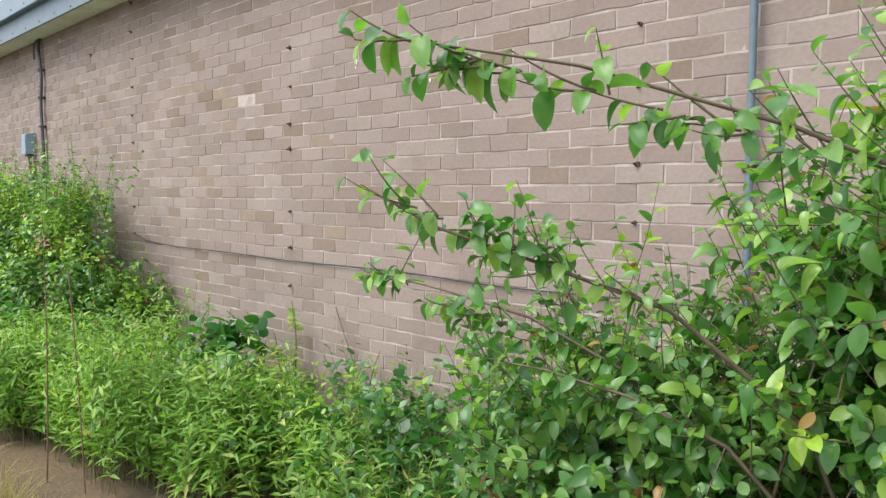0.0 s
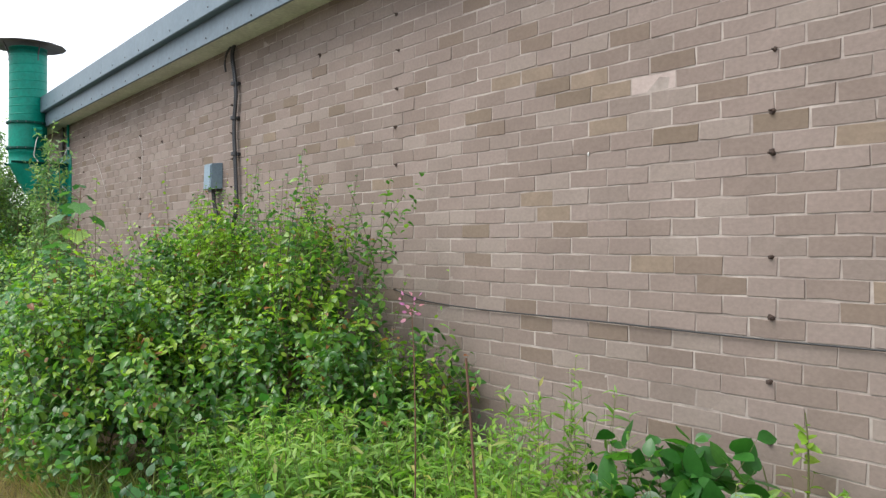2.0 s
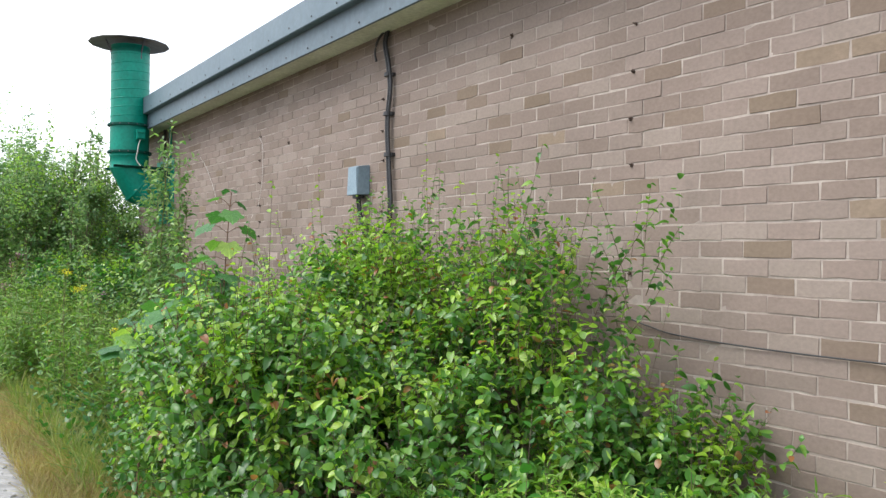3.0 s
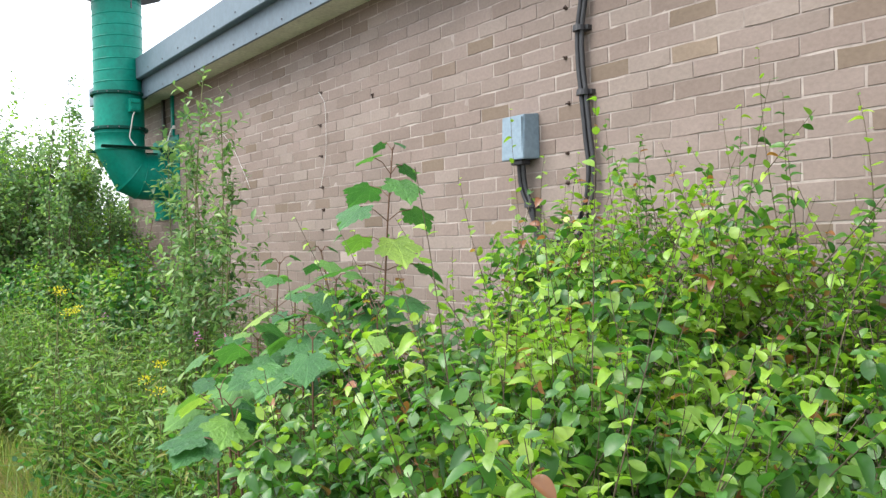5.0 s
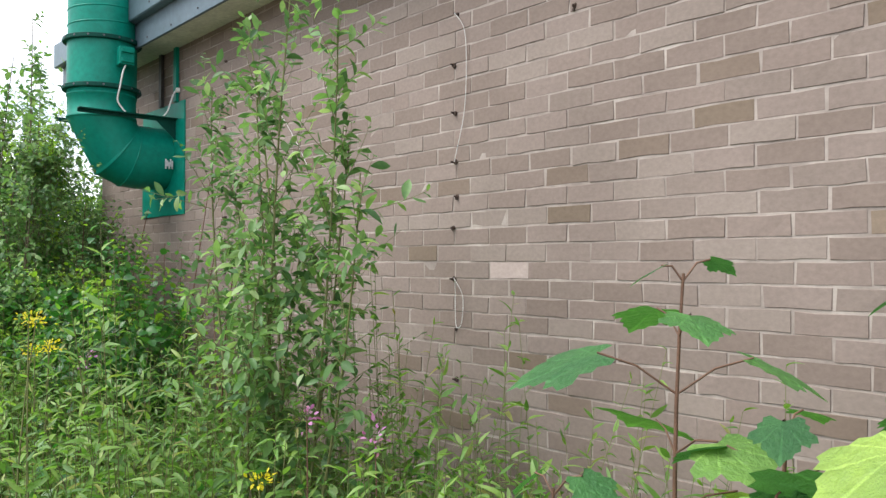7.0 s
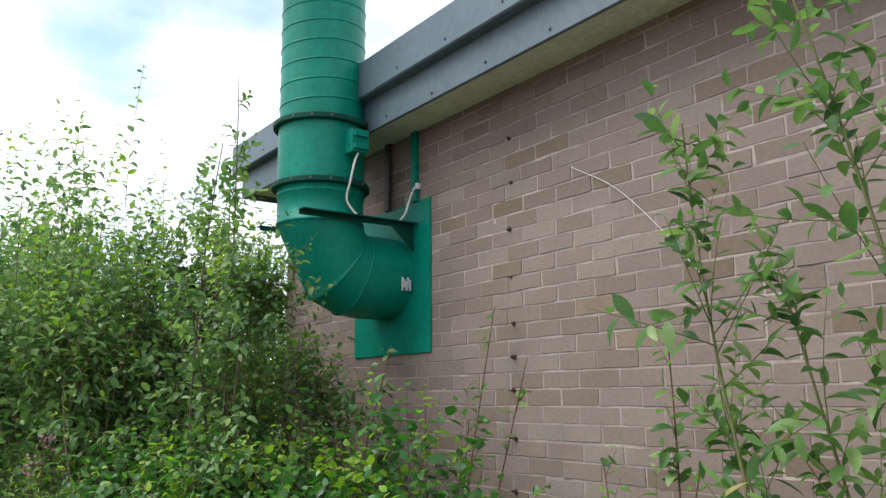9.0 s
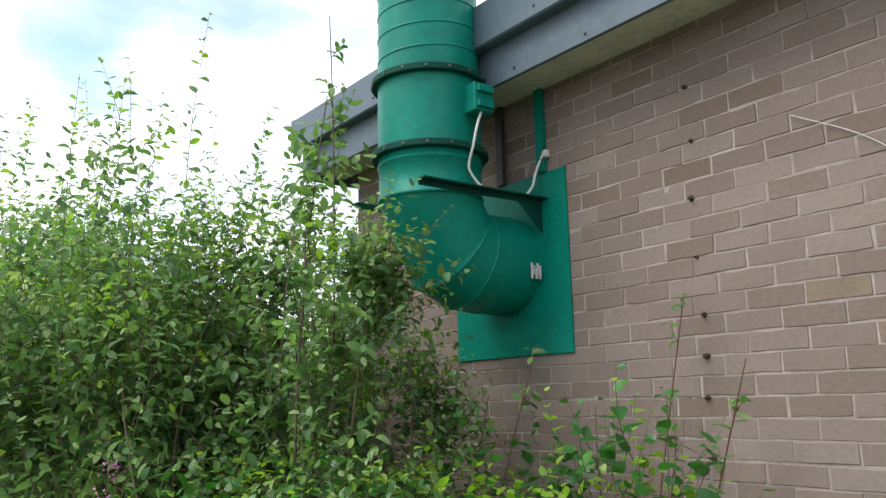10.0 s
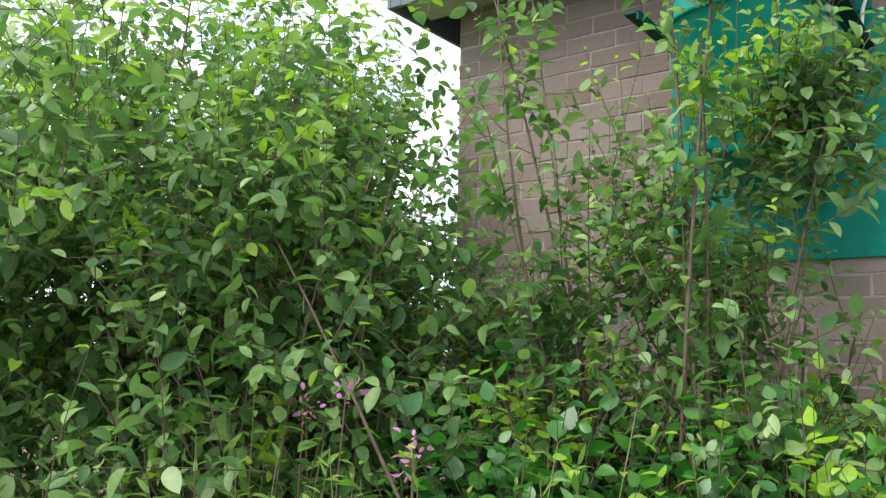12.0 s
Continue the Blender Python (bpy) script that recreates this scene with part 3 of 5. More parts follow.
for ax, s in ((AX + 0.252, 1), (AX - 0.252, -1)):
    b = bmesh.new()
    add_box(b, (ax - 0.004, -0.715, 2.62), (ax + 0.004, -0.013, 2.648), 0.001)
    add_box(b, (ax - 0.025 + s * 0.02, -0.715, 2.642), (ax + 0.025 + s * 0.02, -0.013, 2.650), 0.001)
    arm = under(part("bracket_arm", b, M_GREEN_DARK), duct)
    b = bmesh.new()
    tri = [(-0.16, 2.621), (-0.013, 2.621), (-0.013, 2.49)]
    lo_ = [b.verts.new((ax - 0.003, y, zz)) for y, zz in tri]
    hi_ = [b.verts.new((ax + 0.003, y, zz)) for y, zz in tri]
    b.faces.new(lo_)
    b.faces.new(hi_)
    for i in range(3):
        b.faces.new((lo_[i], lo_[(i + 1) % 3], hi_[(i + 1) % 3], hi_[i]))
    bmesh.ops.recalc_face_normals(b, faces=b.faces)
    # shade below the arm is put into the gusset's near-black green
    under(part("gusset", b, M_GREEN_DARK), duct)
box_part("hanger_strip", (-12.475, -0.03, 2.774), (-12.425, -0.006, 3.183), M_GREEN, duct, 0.002)
box_part("hanger_strip", (-12.76, -0.03, 2.774), (-12.715, -0.006, 3.183), M_BROWN, duct, 0.002, "dark brown strip")
# damper motor box on the pipe's side
b = bmesh.new()
add_box(b, (-12.49, -0.45, 2.985), (-12.40, -0.345, 3.115), 0.006)
add_box(b, (-12.402, -0.44, 3.0), (-12.382, -0.355, 3.03), 0.003)
add_box(b, (-12.402, -0.44, 3.07), (-12.382, -0.355, 3.10), 0.003)
under(part("actuator", b, M_GREEN), duct)
tube("white_cable", [(-12.42, -0.40, 2.99), (-12.425, -0.42, 2.93), (-12.445, -0.43, 2.84), (-12.47, -0.44, 2.74), (-12.46, -0.41, 2.68), (-12.45, -0.39, 2.655)], 0.0065, M_WHITE, duct, "white flexible cable")
tube("white_cable", [(-12.42, -0.012, 2.86), (-12.422, -0.04, 2.84), (-12.445, -0.06, 2.77), (-12.45, -0.08, 2.70), (-12.46, -0.11, 2.655)], 0.0065, M_WHITE, duct, "white flexible cable")
box_part("cable_clip", (-12.44, -0.03, 2.84), (-12.405, -0.004, 2.875), M_WHITE, duct, 0.004)
b = bmesh.new()
for i in range(5):
    add_box(b, (AX + R + 0.001, -0.085 + 0.012 * i, 2.27 + 0.018 * (i % 2)), (AX + R + 0.010 + 0.003 * (i % 3), -0.075 + 0.012 * i, 2.345 - 0.012 * (i % 3)), 0.003)
under(part("peeled_label", b, M_FOIL, None, "torn silvery label"), duct)
# rain cap
cap = thing("rain_cap", (AX, AY, 4.11), "dark steel conical rain cap on thin legs over the duct", "rain cap")
b = bmesh.new()
add_lathe(b, [(0.0005, 4.345), (0.22, 4.305), (0.495, 4.245), (0.498, 4.238), (0.22, 4.296), (0.0005, 4.335)], (AX, AY - 0.02), 14)
under(part("cone", b, M_CAP), cap)
for an in (20, 140, 260):
    c, s = math.cos(radians(an)), math.sin(radians(an))
    tube("leg", [(AX + 0.235 * c, AY + 0.235 * s, 4.03), (AX + 0.238 * c, AY + 0.238 * s, 4.12), (AX + 0.30 * c, AY + 0.30 * s, 4.28)], 0.009, M_CAP, cap)


# ---- plants ----
def leaf_shape(width, fold=0.12, curl=0.10, wide_at=0.5, stations=3, blunt=0.75):
    """Leaf of length 1 along x, folded along its midrib and drooping to its tip: vertices, triangles."""
    ts = [(k + 1) / (stations + 1) for k in range(stations)]
    v = [(0, 0, 0)]
    for t in ts:
        u = t ** (math.log(0.5) / math.log(wide_at))
        w = width * 0.5 * math.sin(math.pi * u) ** blunt
        z = -curl * t * t * 1.6
        v += [(t, 0, z), (t * 0.97, w, z + fold * w * 2), (t * 0.97, -w, z + fold * w * 2)]
    v.append((1, 0, -curl * 1.6))
    tri = [(0, 1, 2), (0, 3, 1)]
    for k in range(stations - 1):
        m, a, b = 1 + 3 * k, 2 + 3 * k, 3 + 3 * k
        tri += [(m, m + 3, a + 3), (m, a + 3, a), (m, b + 3, m + 3), (m, b, b + 3)]
    m, e = 1 + 3 * (stations - 1), len(v) - 1
    tri += [(m, e, m + 1), (m, m + 2, e)]
    return np.array(v), np.array(tri)


def lobed_shape():
    """Five-lobed toothed leaf of length 1 along x."""
    pts = [(0.0, 0.0), (-0.05, 0.10), (-0.16, 0.24), (-0.10, 0.36), (0.02, 0.36), (0.08, 0.45), (0.20, 0.43), (0.28, 0.57), (0.43, 0.60), (0.47, 0.49), (0.57, 0.47), (0.53, 0.33),
           (0.66, 0.33), (0.72, 0.23), (0.82, 0.20), (0.86, 0.10), (1.0, 0.0)]
    out = pts + [(x, -y) for x, y in reversed(pts[1:-1])]
    c = (0.28, 0.0, -0.02)
    v = [c] + [(x, y, -0.22 * (x - 0.3) ** 2 - 0.25 * y * y + 0.05 * abs(y)) for x, y in out]
    tri = [(0, i, i % (len(out)) + 1) for i in range(1, len(out) + 1)]
    return np.array(v), np.array(tri)


OVAL = leaf_shape(0.54, 0.18, 0.18, 0.53, 5, 0.6)
ROUND = leaf_shape(0.66, 0.24, 0.32, 0.54, 7, 0.52)
WILLOW_LEAF = leaf_shape(0.42, 0.2, 0.14, 0.55, 4)
LANCE = leaf_shape(0.25, 0.22, 0.3, 0.4, 3)
BLADE = leaf_shape(0.022, 0.3, 0.35, 0.4, 2)
LOBED = lobed_shape()
TRIPLE = leaf_shape(0.72, 0.1, 0.08, 0.42, 4)


def unit(a):
    return a / (np.linalg.norm(a, axis=-1, keepdims=True) + 1e-9)


def clear_of_building(p, margin=0.03):
    """Which points stand free of the wall and of the duct."""
    free = ~((p[:, 1] > -margin) & (p[:, 0] > X_END - margin))
    free &= p[:, 2] > 0.01
    d = np.hypot(p[:, 0] - AX, p[:, 1] - AY)
    free &= ~((d < R + 0.05) & (p[:, 2] > 2.55))
    free &= ~((np.abs(p[:, 0] - AX) < R + 0.04) & (p[:, 1] > AY - R - 0.03) & (p[:, 2] > 2.05) & (p[:, 2] < 2.65))
    free &= ~((p[:, 1] > -0.36) & (p[:, 2] > 3.1) & (p[:, 0] > X_END - 0.3))
    return free


def scatter_leaves(name, p, d, nrm, size, shape, mat):
    """Many leaves as one mesh: bases p, directions d, normals nrm, lengths size."""
    keep = clear_of_building(p) & clear_of_building(p + d * size[:, None], 0.01)
    p, d, nrm, size = p[keep], unit(d[keep]), nrm[keep], size[keep]
    y = unit(np.cross(nrm, d))
    z = np.cross(d, y)
    sv, st = shape
    z = z * np.random.default_rng(len(p)).uniform(-0.3, 2.0, (len(p), 1))
    v = p[:, None] + size[:, None, None] * (sv[None, :, 0:1] * d[:, None] + sv[None, :, 1:2] * y[:, None] + sv[None, :, 2:3] * z[:, None])
    f = st[None] + len(sv) * np.arange(len(p))[:, None, None]
    return raw_mesh(name, v.reshape(-1, 3), f.reshape(-1, 3), mat, True)


def shape_mesh(name, shape, mat):
    me = bpy.data.meshes.new(name)
    me.from_pydata(shape[0].tolist(), [], shape[1].tolist())
    me.shade_smooth()
    me.materials.append(mat)
    return me


def place_leaves(p, d, nrm, size, mesh, parent, name="leaf"):
    """Single leaves as objects on one shared mesh."""
    keep = clear_of_building(p)
    d = unit(d)
    y = unit(np.cross(nrm, d))
    z = np.cross(d, y)
    for i in np.nonzero(keep)[0]:
        o = new(name, mesh)
        m = Matrix((d[i], y[i], z[i])).transposed().to_4x4()
        o.matrix_world = Matrix.Translation(p[i]) @ m @ Matrix.Scale(size[i], 4)
        under(o, parent)


class Growth:
    """Collects twigs and leaves of one plant."""

    def __init__(self, seed):
        self.g = np.random.default_rng(seed)
        self.lines, self.radii = [], []
        self.p, self.d, self.n, self.s = [], [], [], []

    def twigs(self, start, way, length, leaves, leaf, bend=0.25, radius=0.0019, tip=0.4, spread=0.9, droop=0.15, first=0.12, k=6):
        """Twigs (n) from start along way, with leaves set alternately on each."""
        g, n = self.g, len(start)
        way = unit(way)
        side = unit(np.cross(way, g.normal(size=(n, 3))))
        sweep = (side * g.uniform(-1, 1, (n, 1)) + np.array([0, 0, 0.5])) * bend
        s = np.linspace(0, 1, k)[None, :, None]
        pts = start[:, None] + length[:, None, None] * (way[:, None] * s + sweep[:, None] * s * s)
        self.lines.append(pts)
        self.radii.append(radius * (1 - (1 - tip) * np.linspace(0, 1, k))[None] * np.ones((n, 1)))
        q = np.linspace(first, 1.0, leaves)[None, :, None] + g.uniform(-0.03, 0.03, (n, leaves, 1))
        q = np.clip(q, 0.02, 1.0)
        lp = start[:, None] + length[:, None, None] * (way[:, None] * q + sweep[:, None] * q * q)
        tan = unit(way[:, None] + 2 * sweep[:, None] * q)
        turn = (np.arange(leaves) * 2.4)[None, :, None] + g.uniform(0, 6.3, (n, 1, 1))
        u = unit(np.cross(tan, side[:, None] + 1e-3))
        v = np.cross(tan, u)
        out = u * np.cos(turn) + v * np.sin(turn)
        ld = unit(tan * 0.55 + out * spread + np.array([0, 0, -droop]) + g.normal(size=lp.shape) * 0.18)
        ln = unit(np.array([0, 0, 1.0]) * 0.9 + tan * 0.35 + g.normal(size=lp.shape) * 0.42)
        sz = leaf * g.uniform(0.6, 1.15, (n, leaves)) * (1.0 - 0.4 * np.clip((q[..., 0] - 0.75) / 0.25, 0, 1))
        self.p.append(lp.reshape(-1, 3)), self.d.append(ld.reshape(-1, 3)), self.n.append(ln.reshape(-1, 3)), self.s.append(sz.reshape(-1))
        return pts

    def stems(self, pts, r0, r1):
        pts = np.asarray(pts, float)
        self.lines.append(pts)
        self.radii.append(np.linspace(r0, r1, pts.shape[1])[None] * np.ones((len(pts), 1)))

    def arrays(self):
        return [np.concatenate(a) for a in (self.p, self.d, self.n, self.s)]

    def wood(self, name, mat, sides=4):
        vs, fs, base = [], [], 0
        for ln, rd in zip(self.lines, self.radii):
            flat = ln.reshape(-1, 3)
            ok = clear_of_building(flat, 0.005).reshape(ln.shape[:2])[:, 1:].all(1)
            if not ok.any():
                continue
            v, f = tube_arrays(ln[ok], rd[ok], sides)
            vs.append(v), fs.append(f + base)
            base += len(v)
        return raw_mesh(name, np.concatenate(vs), np.concatenate(fs), mat, True)


def in_lumps(g, lumps, n, shell=(0.35, 1.0)):
    """Points and outward ways in a cluster of ellipsoids (centre, radii, weight)."""
    w = np.array([l[6] for l in lumps], float)
    pick = g.choice(len(lumps), n, p=w / w.sum())
    c = np.array([l[:3] for l in lumps])[pick]
    r = np.array([l[3:6] for l in lumps])[pick]
    o = unit(g.normal(size=(n, 3)))
    rad = g.uniform(shell[0] ** 2, shell[1] ** 2, (n, 1)) ** 0.5
    rad *= np.array([[0.92 + 0.5 * noise.noise(Vector((a[0] * 2.2 + k * 3.1, a[1] * 2.2, a[2] * 2.2)))] for a, k in zip(o, pick)])
    return c + o * r * rad, o


def curved_stems(g, base, tips, k=9, sag=0.12):
    base = np.asarray(base, float)
    s = np.linspace(0, 1, k)[None, :, None]
    mid = (base + tips) / 2 + g.normal(size=tips.shape) * sag + np.array([0, 0, 0.15])
    return (1 - s) ** 2 * base[:, None] + 2 * s * (1 - s) * mid[:, None] + s * s * tips[:, None]


def shrub(name, label, category, base, lumps, seed, twig_count, twig_len, leaves, leaf, shape, mat, stem_mat, up=0.55, shoots=0, shoot_len=0.5, shoot_leaves=9, shoot_leaf=0.8,
          young=0.0, red=0.0, pieces=0, piece_box=None, piece_mat=None, stems=14, fill=0, group="", clumps=0, gather=0.10, wild=0.35):
    t = thing(name, (base[0], base[1], 0), label, category, group)
    gr = Growth(seed)
    g = gr.g
    p, o = in_lumps(g, lumps, clumps or twig_count)
    if clumps:
        pick = g.integers(0, clumps, twig_count)
        o = o[pick]
        p = p[pick] + g.normal(size=o.shape) * gather
    way = o * 0.75 + np.array([0, 0, up]) + g.normal(size=p.shape) * wild
    gr.twigs(p - o * 0.06, way, g.uniform(*twig_len, twig_count), leaves, leaf)
    if fill:
        p, o = in_lumps(g, lumps, fill, (0.0, 0.8))
        gr.twigs(p, g.normal(size=p.shape) + np.array([0, 0, 0.3]), g.uniform(*twig_len, fill), leaves, leaf * 1.1)
    if shoots:
        p, o = in_lumps(g, lumps, shoots, (0.7, 0.95))
        top = p[:, 2] > np.quantile(p[:, 2], 0.25)
        p, o = p[top], o[top]
        gr.twigs(p, o * 0.35 + np.array([0, 0, 1.0]) + g.normal(size=p.shape) * 0.22, g.uniform(0.6, 1.1, len(p)) * shoot_len, shoot_leaves, leaf * shoot_leaf, bend=0.18, radius=0.0022, first=0.1)
    tips, _ = in_lumps(g, lumps, stems, (0.2, 0.85))
    root = np.array([(base[0], base[1], 0.0)]) + g.normal(size=(stems, 3)) * np.array([base[2], base[3], 0])
    root[:, 1] = np.minimum(root[:, 1], -0.06)
    gr.stems(curved_stems(g, root, tips, sag=0.2), 0.008, 0.0025)
    p, d, n, s = gr.arrays()
    kind = g.uniform(size=len(p))
    # young leaves come in whole sprays, most of them near the top
    spray = np.array([noise.noise(Vector((a[0] * 4.5, a[1] * 4.5, a[2] * 4.5 + seed))) for a in p.tolist()])
    spray += 0.16 * (p[:, 2] - p[:, 2].mean()) / p[:, 2].std() + 0.12 * g.normal(size=len(p))
    is_red = kind < red * np.where(spray > np.quantile(spray, 0.5), 1.8, 0.2)
    is_young = ~is_red & (spray > np.quantile(spray, 1 - young))
    plain = ~(is_red | is_young)
    if pieces:
        lo, hi = np.array(piece_box)
        near = plain & (p > lo).all(1) & (p < hi).all(1)
        chosen = np.nonzero(near)[0]
        chosen = g.choice(chosen, min(pieces, len(chosen)), replace=False)
        place_leaves(p[chosen], d[chosen], n[chosen], s[chosen], shape_mesh("leaf", shape, piece_mat), t)
        plain[chosen] = False
    f = under(scatter_leaves("foliage", p[plain], d[plain], n[plain], s[plain], shape, mat), t)
    f["kind"] = "stuff"
    if is_young.any():
        f = under(scatter_leaves("young_foliage", p[is_young], d[is_young], n[is_young], s[is_young] * 0.85, shape, M_LEAF_YOUNG), t)
        f["kind"], f["label"] = "stuff", "yellow-green young leaves"
    if is_red.any():
        f = under(scatter_leaves("red_foliage", p[is_red], d[is_red], n[is_red], s[is_red] * 0.8, shape, M_LEAF_RED), t)
        f["kind"], f["label"] = "stuff", "reddish leaf tips"
    f = under(gr.wood("branchwork", stem_mat), t)
    f["kind"] = "stuff"
    return t


# plum-like bush at the walk's start
shrub("plum_shrub", "leafy plum shrub with round glossy leaves and arching twigs", "shrub", (1.6, -1.0, 0.22, 0.12),
      [(1.55, -0.95, 0.7, 0.6, 0.48, 0.65, 3), (1.9, -1.1, 1.3, 0.42, 0.36, 0.45, 2.4), (1.3, -1.15, 1.0, 0.4, 0.34, 0.36, 1.8), (2.1, -1.1, 1.65, 0.34, 0.34, 0.4, 1.8), (1.1, -0.85, 0.5, 0.42, 0.35, 0.45, 1.1)],
      21, 1700, (0.10, 0.26), 10, 0.041, ROUND, M_LEAF_PLUM, M_STEM, shoots=40, shoot_len=0.3, young=0.08, red=0.02, fill=1300, clumps=150, gather=0.08,
      pieces=230, piece_box=((0.7, -2.1, 0.6), (2.4, -1.2, 1.9)), piece_mat=M_LEAF_PLUM_PIECE)
arch = thing("plum_branch", (1.9, -1.2, 0), "long arching plum branches with pale leaf tips", "branch")
gr = Growth(5)
ARCHES = [[(2.0, -1.1, 0.0), (2.1, -1.15, 0.8), (2.05, -1.3, 1.4), (1.95, -1.52, 1.62), (1.844, -1.70, 1.687), (1.70, -1.92, 1.75), (1.60, -2.09, 1.77)],
          [(1.8, -1.05, 0.0), (1.85, -1.15, 0.7), (1.7, -1.3, 1.22), (1.56, -1.5, 1.42), (1.443, -1.668, 1.494), (1.349, -1.825, 1.557), (1.278, -1.91, 1.62)],
          [(1.7, -1.0, 0.0), (1.65, -1.05, 0.6), (1.5, -1.2, 1.05), (1.35, -1.32, 1.26), (1.20, -1.43, 1.36), (1.05, -1.53, 1.41), (0.91, -1.60, 1.44)],
          [(1.75, -1.0, 0.0), (1.8, -1.1, 0.6), (1.7, -1.25, 1.0), (1.6, -1.38, 1.18), (1.45, -1.45, 1.25), (1.30, -1.5, 1.28), (1.15, -1.54, 1.29)]]
gr.stems(np.array(ARCHES), 0.0065, 0.0013)
for line in ARCHES:
    a, b = np.array(line[3]), np.array(line[6])
    st = a + (b - a) * gr.g.uniform(0.0, 1.0, (26, 1))
    gr.twigs(st, (b - a)[None] * 0.9 + gr.g.normal(size=(26, 3)) * 0.26, gr.g.uniform(0.04, 0.12, 26), 5, 0.038, droop=0.5)
p, d, n, s = gr.arrays()
place_leaves(p, d, n, s, shape_mesh("leaf", ROUND, M_LEAF_PLUM_PIECE), arch)
under(gr.wood("branchwork", M_STEM), arch)["kind"] = "stuff"

# the large bush against the wall
BIG = [(-5.0, -0.8, 0.65, 0.95, 0.65, 0.62, 3), (-6.0, -1.15, 0.63, 0.85, 0.72, 0.62, 3), (-4.5, -0.45, 0.95, 0.6, 0.38, 0.52, 1.6), (-5.2, -0.42, 1.32, 0.6, 0.34, 0.4, 1.1), (-5.6, -1.15, 0.92, 0.65, 0.6, 0.42, 1.9),
       (-6.45, -1.1, 0.76, 0.5, 0.65, 0.55, 1.8), (-5.9, -0.6, 1.2, 0.65, 0.42, 0.42, 1.4), (-6.4, -0.6, 1.18, 0.45, 0.42, 0.45, 1.4), (-4.05, -0.42, 0.62, 0.46, 0.34, 0.5, 1.3), (-5.2, -1.35, 0.65, 0.6, 0.5, 0.48, 1.4),
       (-3.8, -0.45, 0.48, 0.42, 0.3, 0.42, 1.2), (-5.5, -1.5, 0.82, 0.55, 0.38, 0.38, 1.6), (-6.4, -1.5, 0.55, 0.5, 0.4, 0.45, 1.2)]
shrub("large_plum_shrub", "large dense plum shrub with round leaves and reddish tips", "shrub", (-5.6, -0.75, 0.5, 0.25), BIG,
      31, 3500, (0.14, 0.34), 10, 0.054, ROUND, M_LEAF_PLUM, M_STEM, shoots=170, shoot_len=0.62, shoot_leaves=14, shoot_leaf=0.75, young=0.30, red=0.035, fill=600, clumps=240, gather=0.085,
      pieces=280, piece_box=((-6.3, -2.2, 0.9), (-4.9, -1.55, 1.8)), piece_mat=M_LEAF_PLUM_PIECE, stems=34)
# thin straggling shoots behind it, against the wall
straggle = thing("plum_shoots", (-4.7, -0.4, 0), "thin straggling plum shoots with small leaves before the brick", "shrub")
gr = Growth(33)
st = np.stack([gr.g.uniform(-6.5, -3.95, 120), gr.g.uniform(-0.7, -0.2, 120), gr.g.uniform(0.95, 1.5, 120)], 1)
way = np.array([0.15, 0.0, 1.0]) + gr.g.normal(size=st.shape) * np.array([0.5, 0.15, 0.15])
gr.twigs(st, way, gr.g.uniform(0.25, 0.7, 120), 18, 0.043, bend=0.25, radius=0.0026, first=0.12)
p, d, n, s = gr.arrays()
under(scatter_leaves("foliage", p, d, n, s, ROUND, M_LEAF_PLUM), straggle)["kind"] = "stuff"
under(gr.wood("branchwork", M_STEM), straggle)["kind"] = "stuff"

# willow thicket beyond the duct
THICKET = [(-13.75, -1.3, 1.35, 0.55, 0.55, 1.25, 2.8), (-14.4, -1.6, 1.55, 1.1, 0.8, 1.55, 4.8), (-15.6, -1.5, 1.75, 1.2, 0.95, 1.55, 4.4), (-14.5, -0.6, 1.8, 0.45, 0.45, 1.35, 3.2),
           (-15.1, -0.5, 1.3, 0.9, 0.8, 1.1, 2.0), (-17.1, -1.3, 1.9, 1.4, 1.1, 1.65, 3), (-16.4, 0.4, 1.5, 1.4, 1.0, 1.5, 2), (-15.0, 0.5, 1.7, 0.65, 0.55, 1.25, 1.6), (-19.4, -1.2, 1.7, 1.8, 1.2, 1.6, 2)]
for i, (lumps, seed) in enumerate(((THICKET[:2] + THICKET[3:4], 41), (THICKET[2:3] + THICKET[4:5], 42), (THICKET[5:], 43))):
    cx, cy = lumps[0][0], lumps[0][1]
    shrub("willow_thicket", "tall dense goat willow thicket with grey-green oval leaves and upright shoots", "willow", (cx, cy, 0.5, 0.25), lumps, seed,
          (2100, 2100, 1700)[i], (0.22, 0.48), 9, (0.066, 0.068, 0.074)[i], OVAL, M_LEAF_WILLOW, M_STEM, up=0.2, shoots=(150, 170, 120)[i], shoot_len=0.8, shoot_leaves=19, shoot_leaf=1.0,
          young=0.09, fill=(420, 620, 480)[i], stems=20, wild=0.95, clumps=(125, 110, 110)[i], gather=0.11, group="willow thicket by the end of the wall",
          pieces=(250, 0, 0)[i], piece_box=((-13.50, -2.2, 0.8), (-12.43, -1.4, 2.2)), piece_mat=M_LEAF_WILLOW_PIECE)


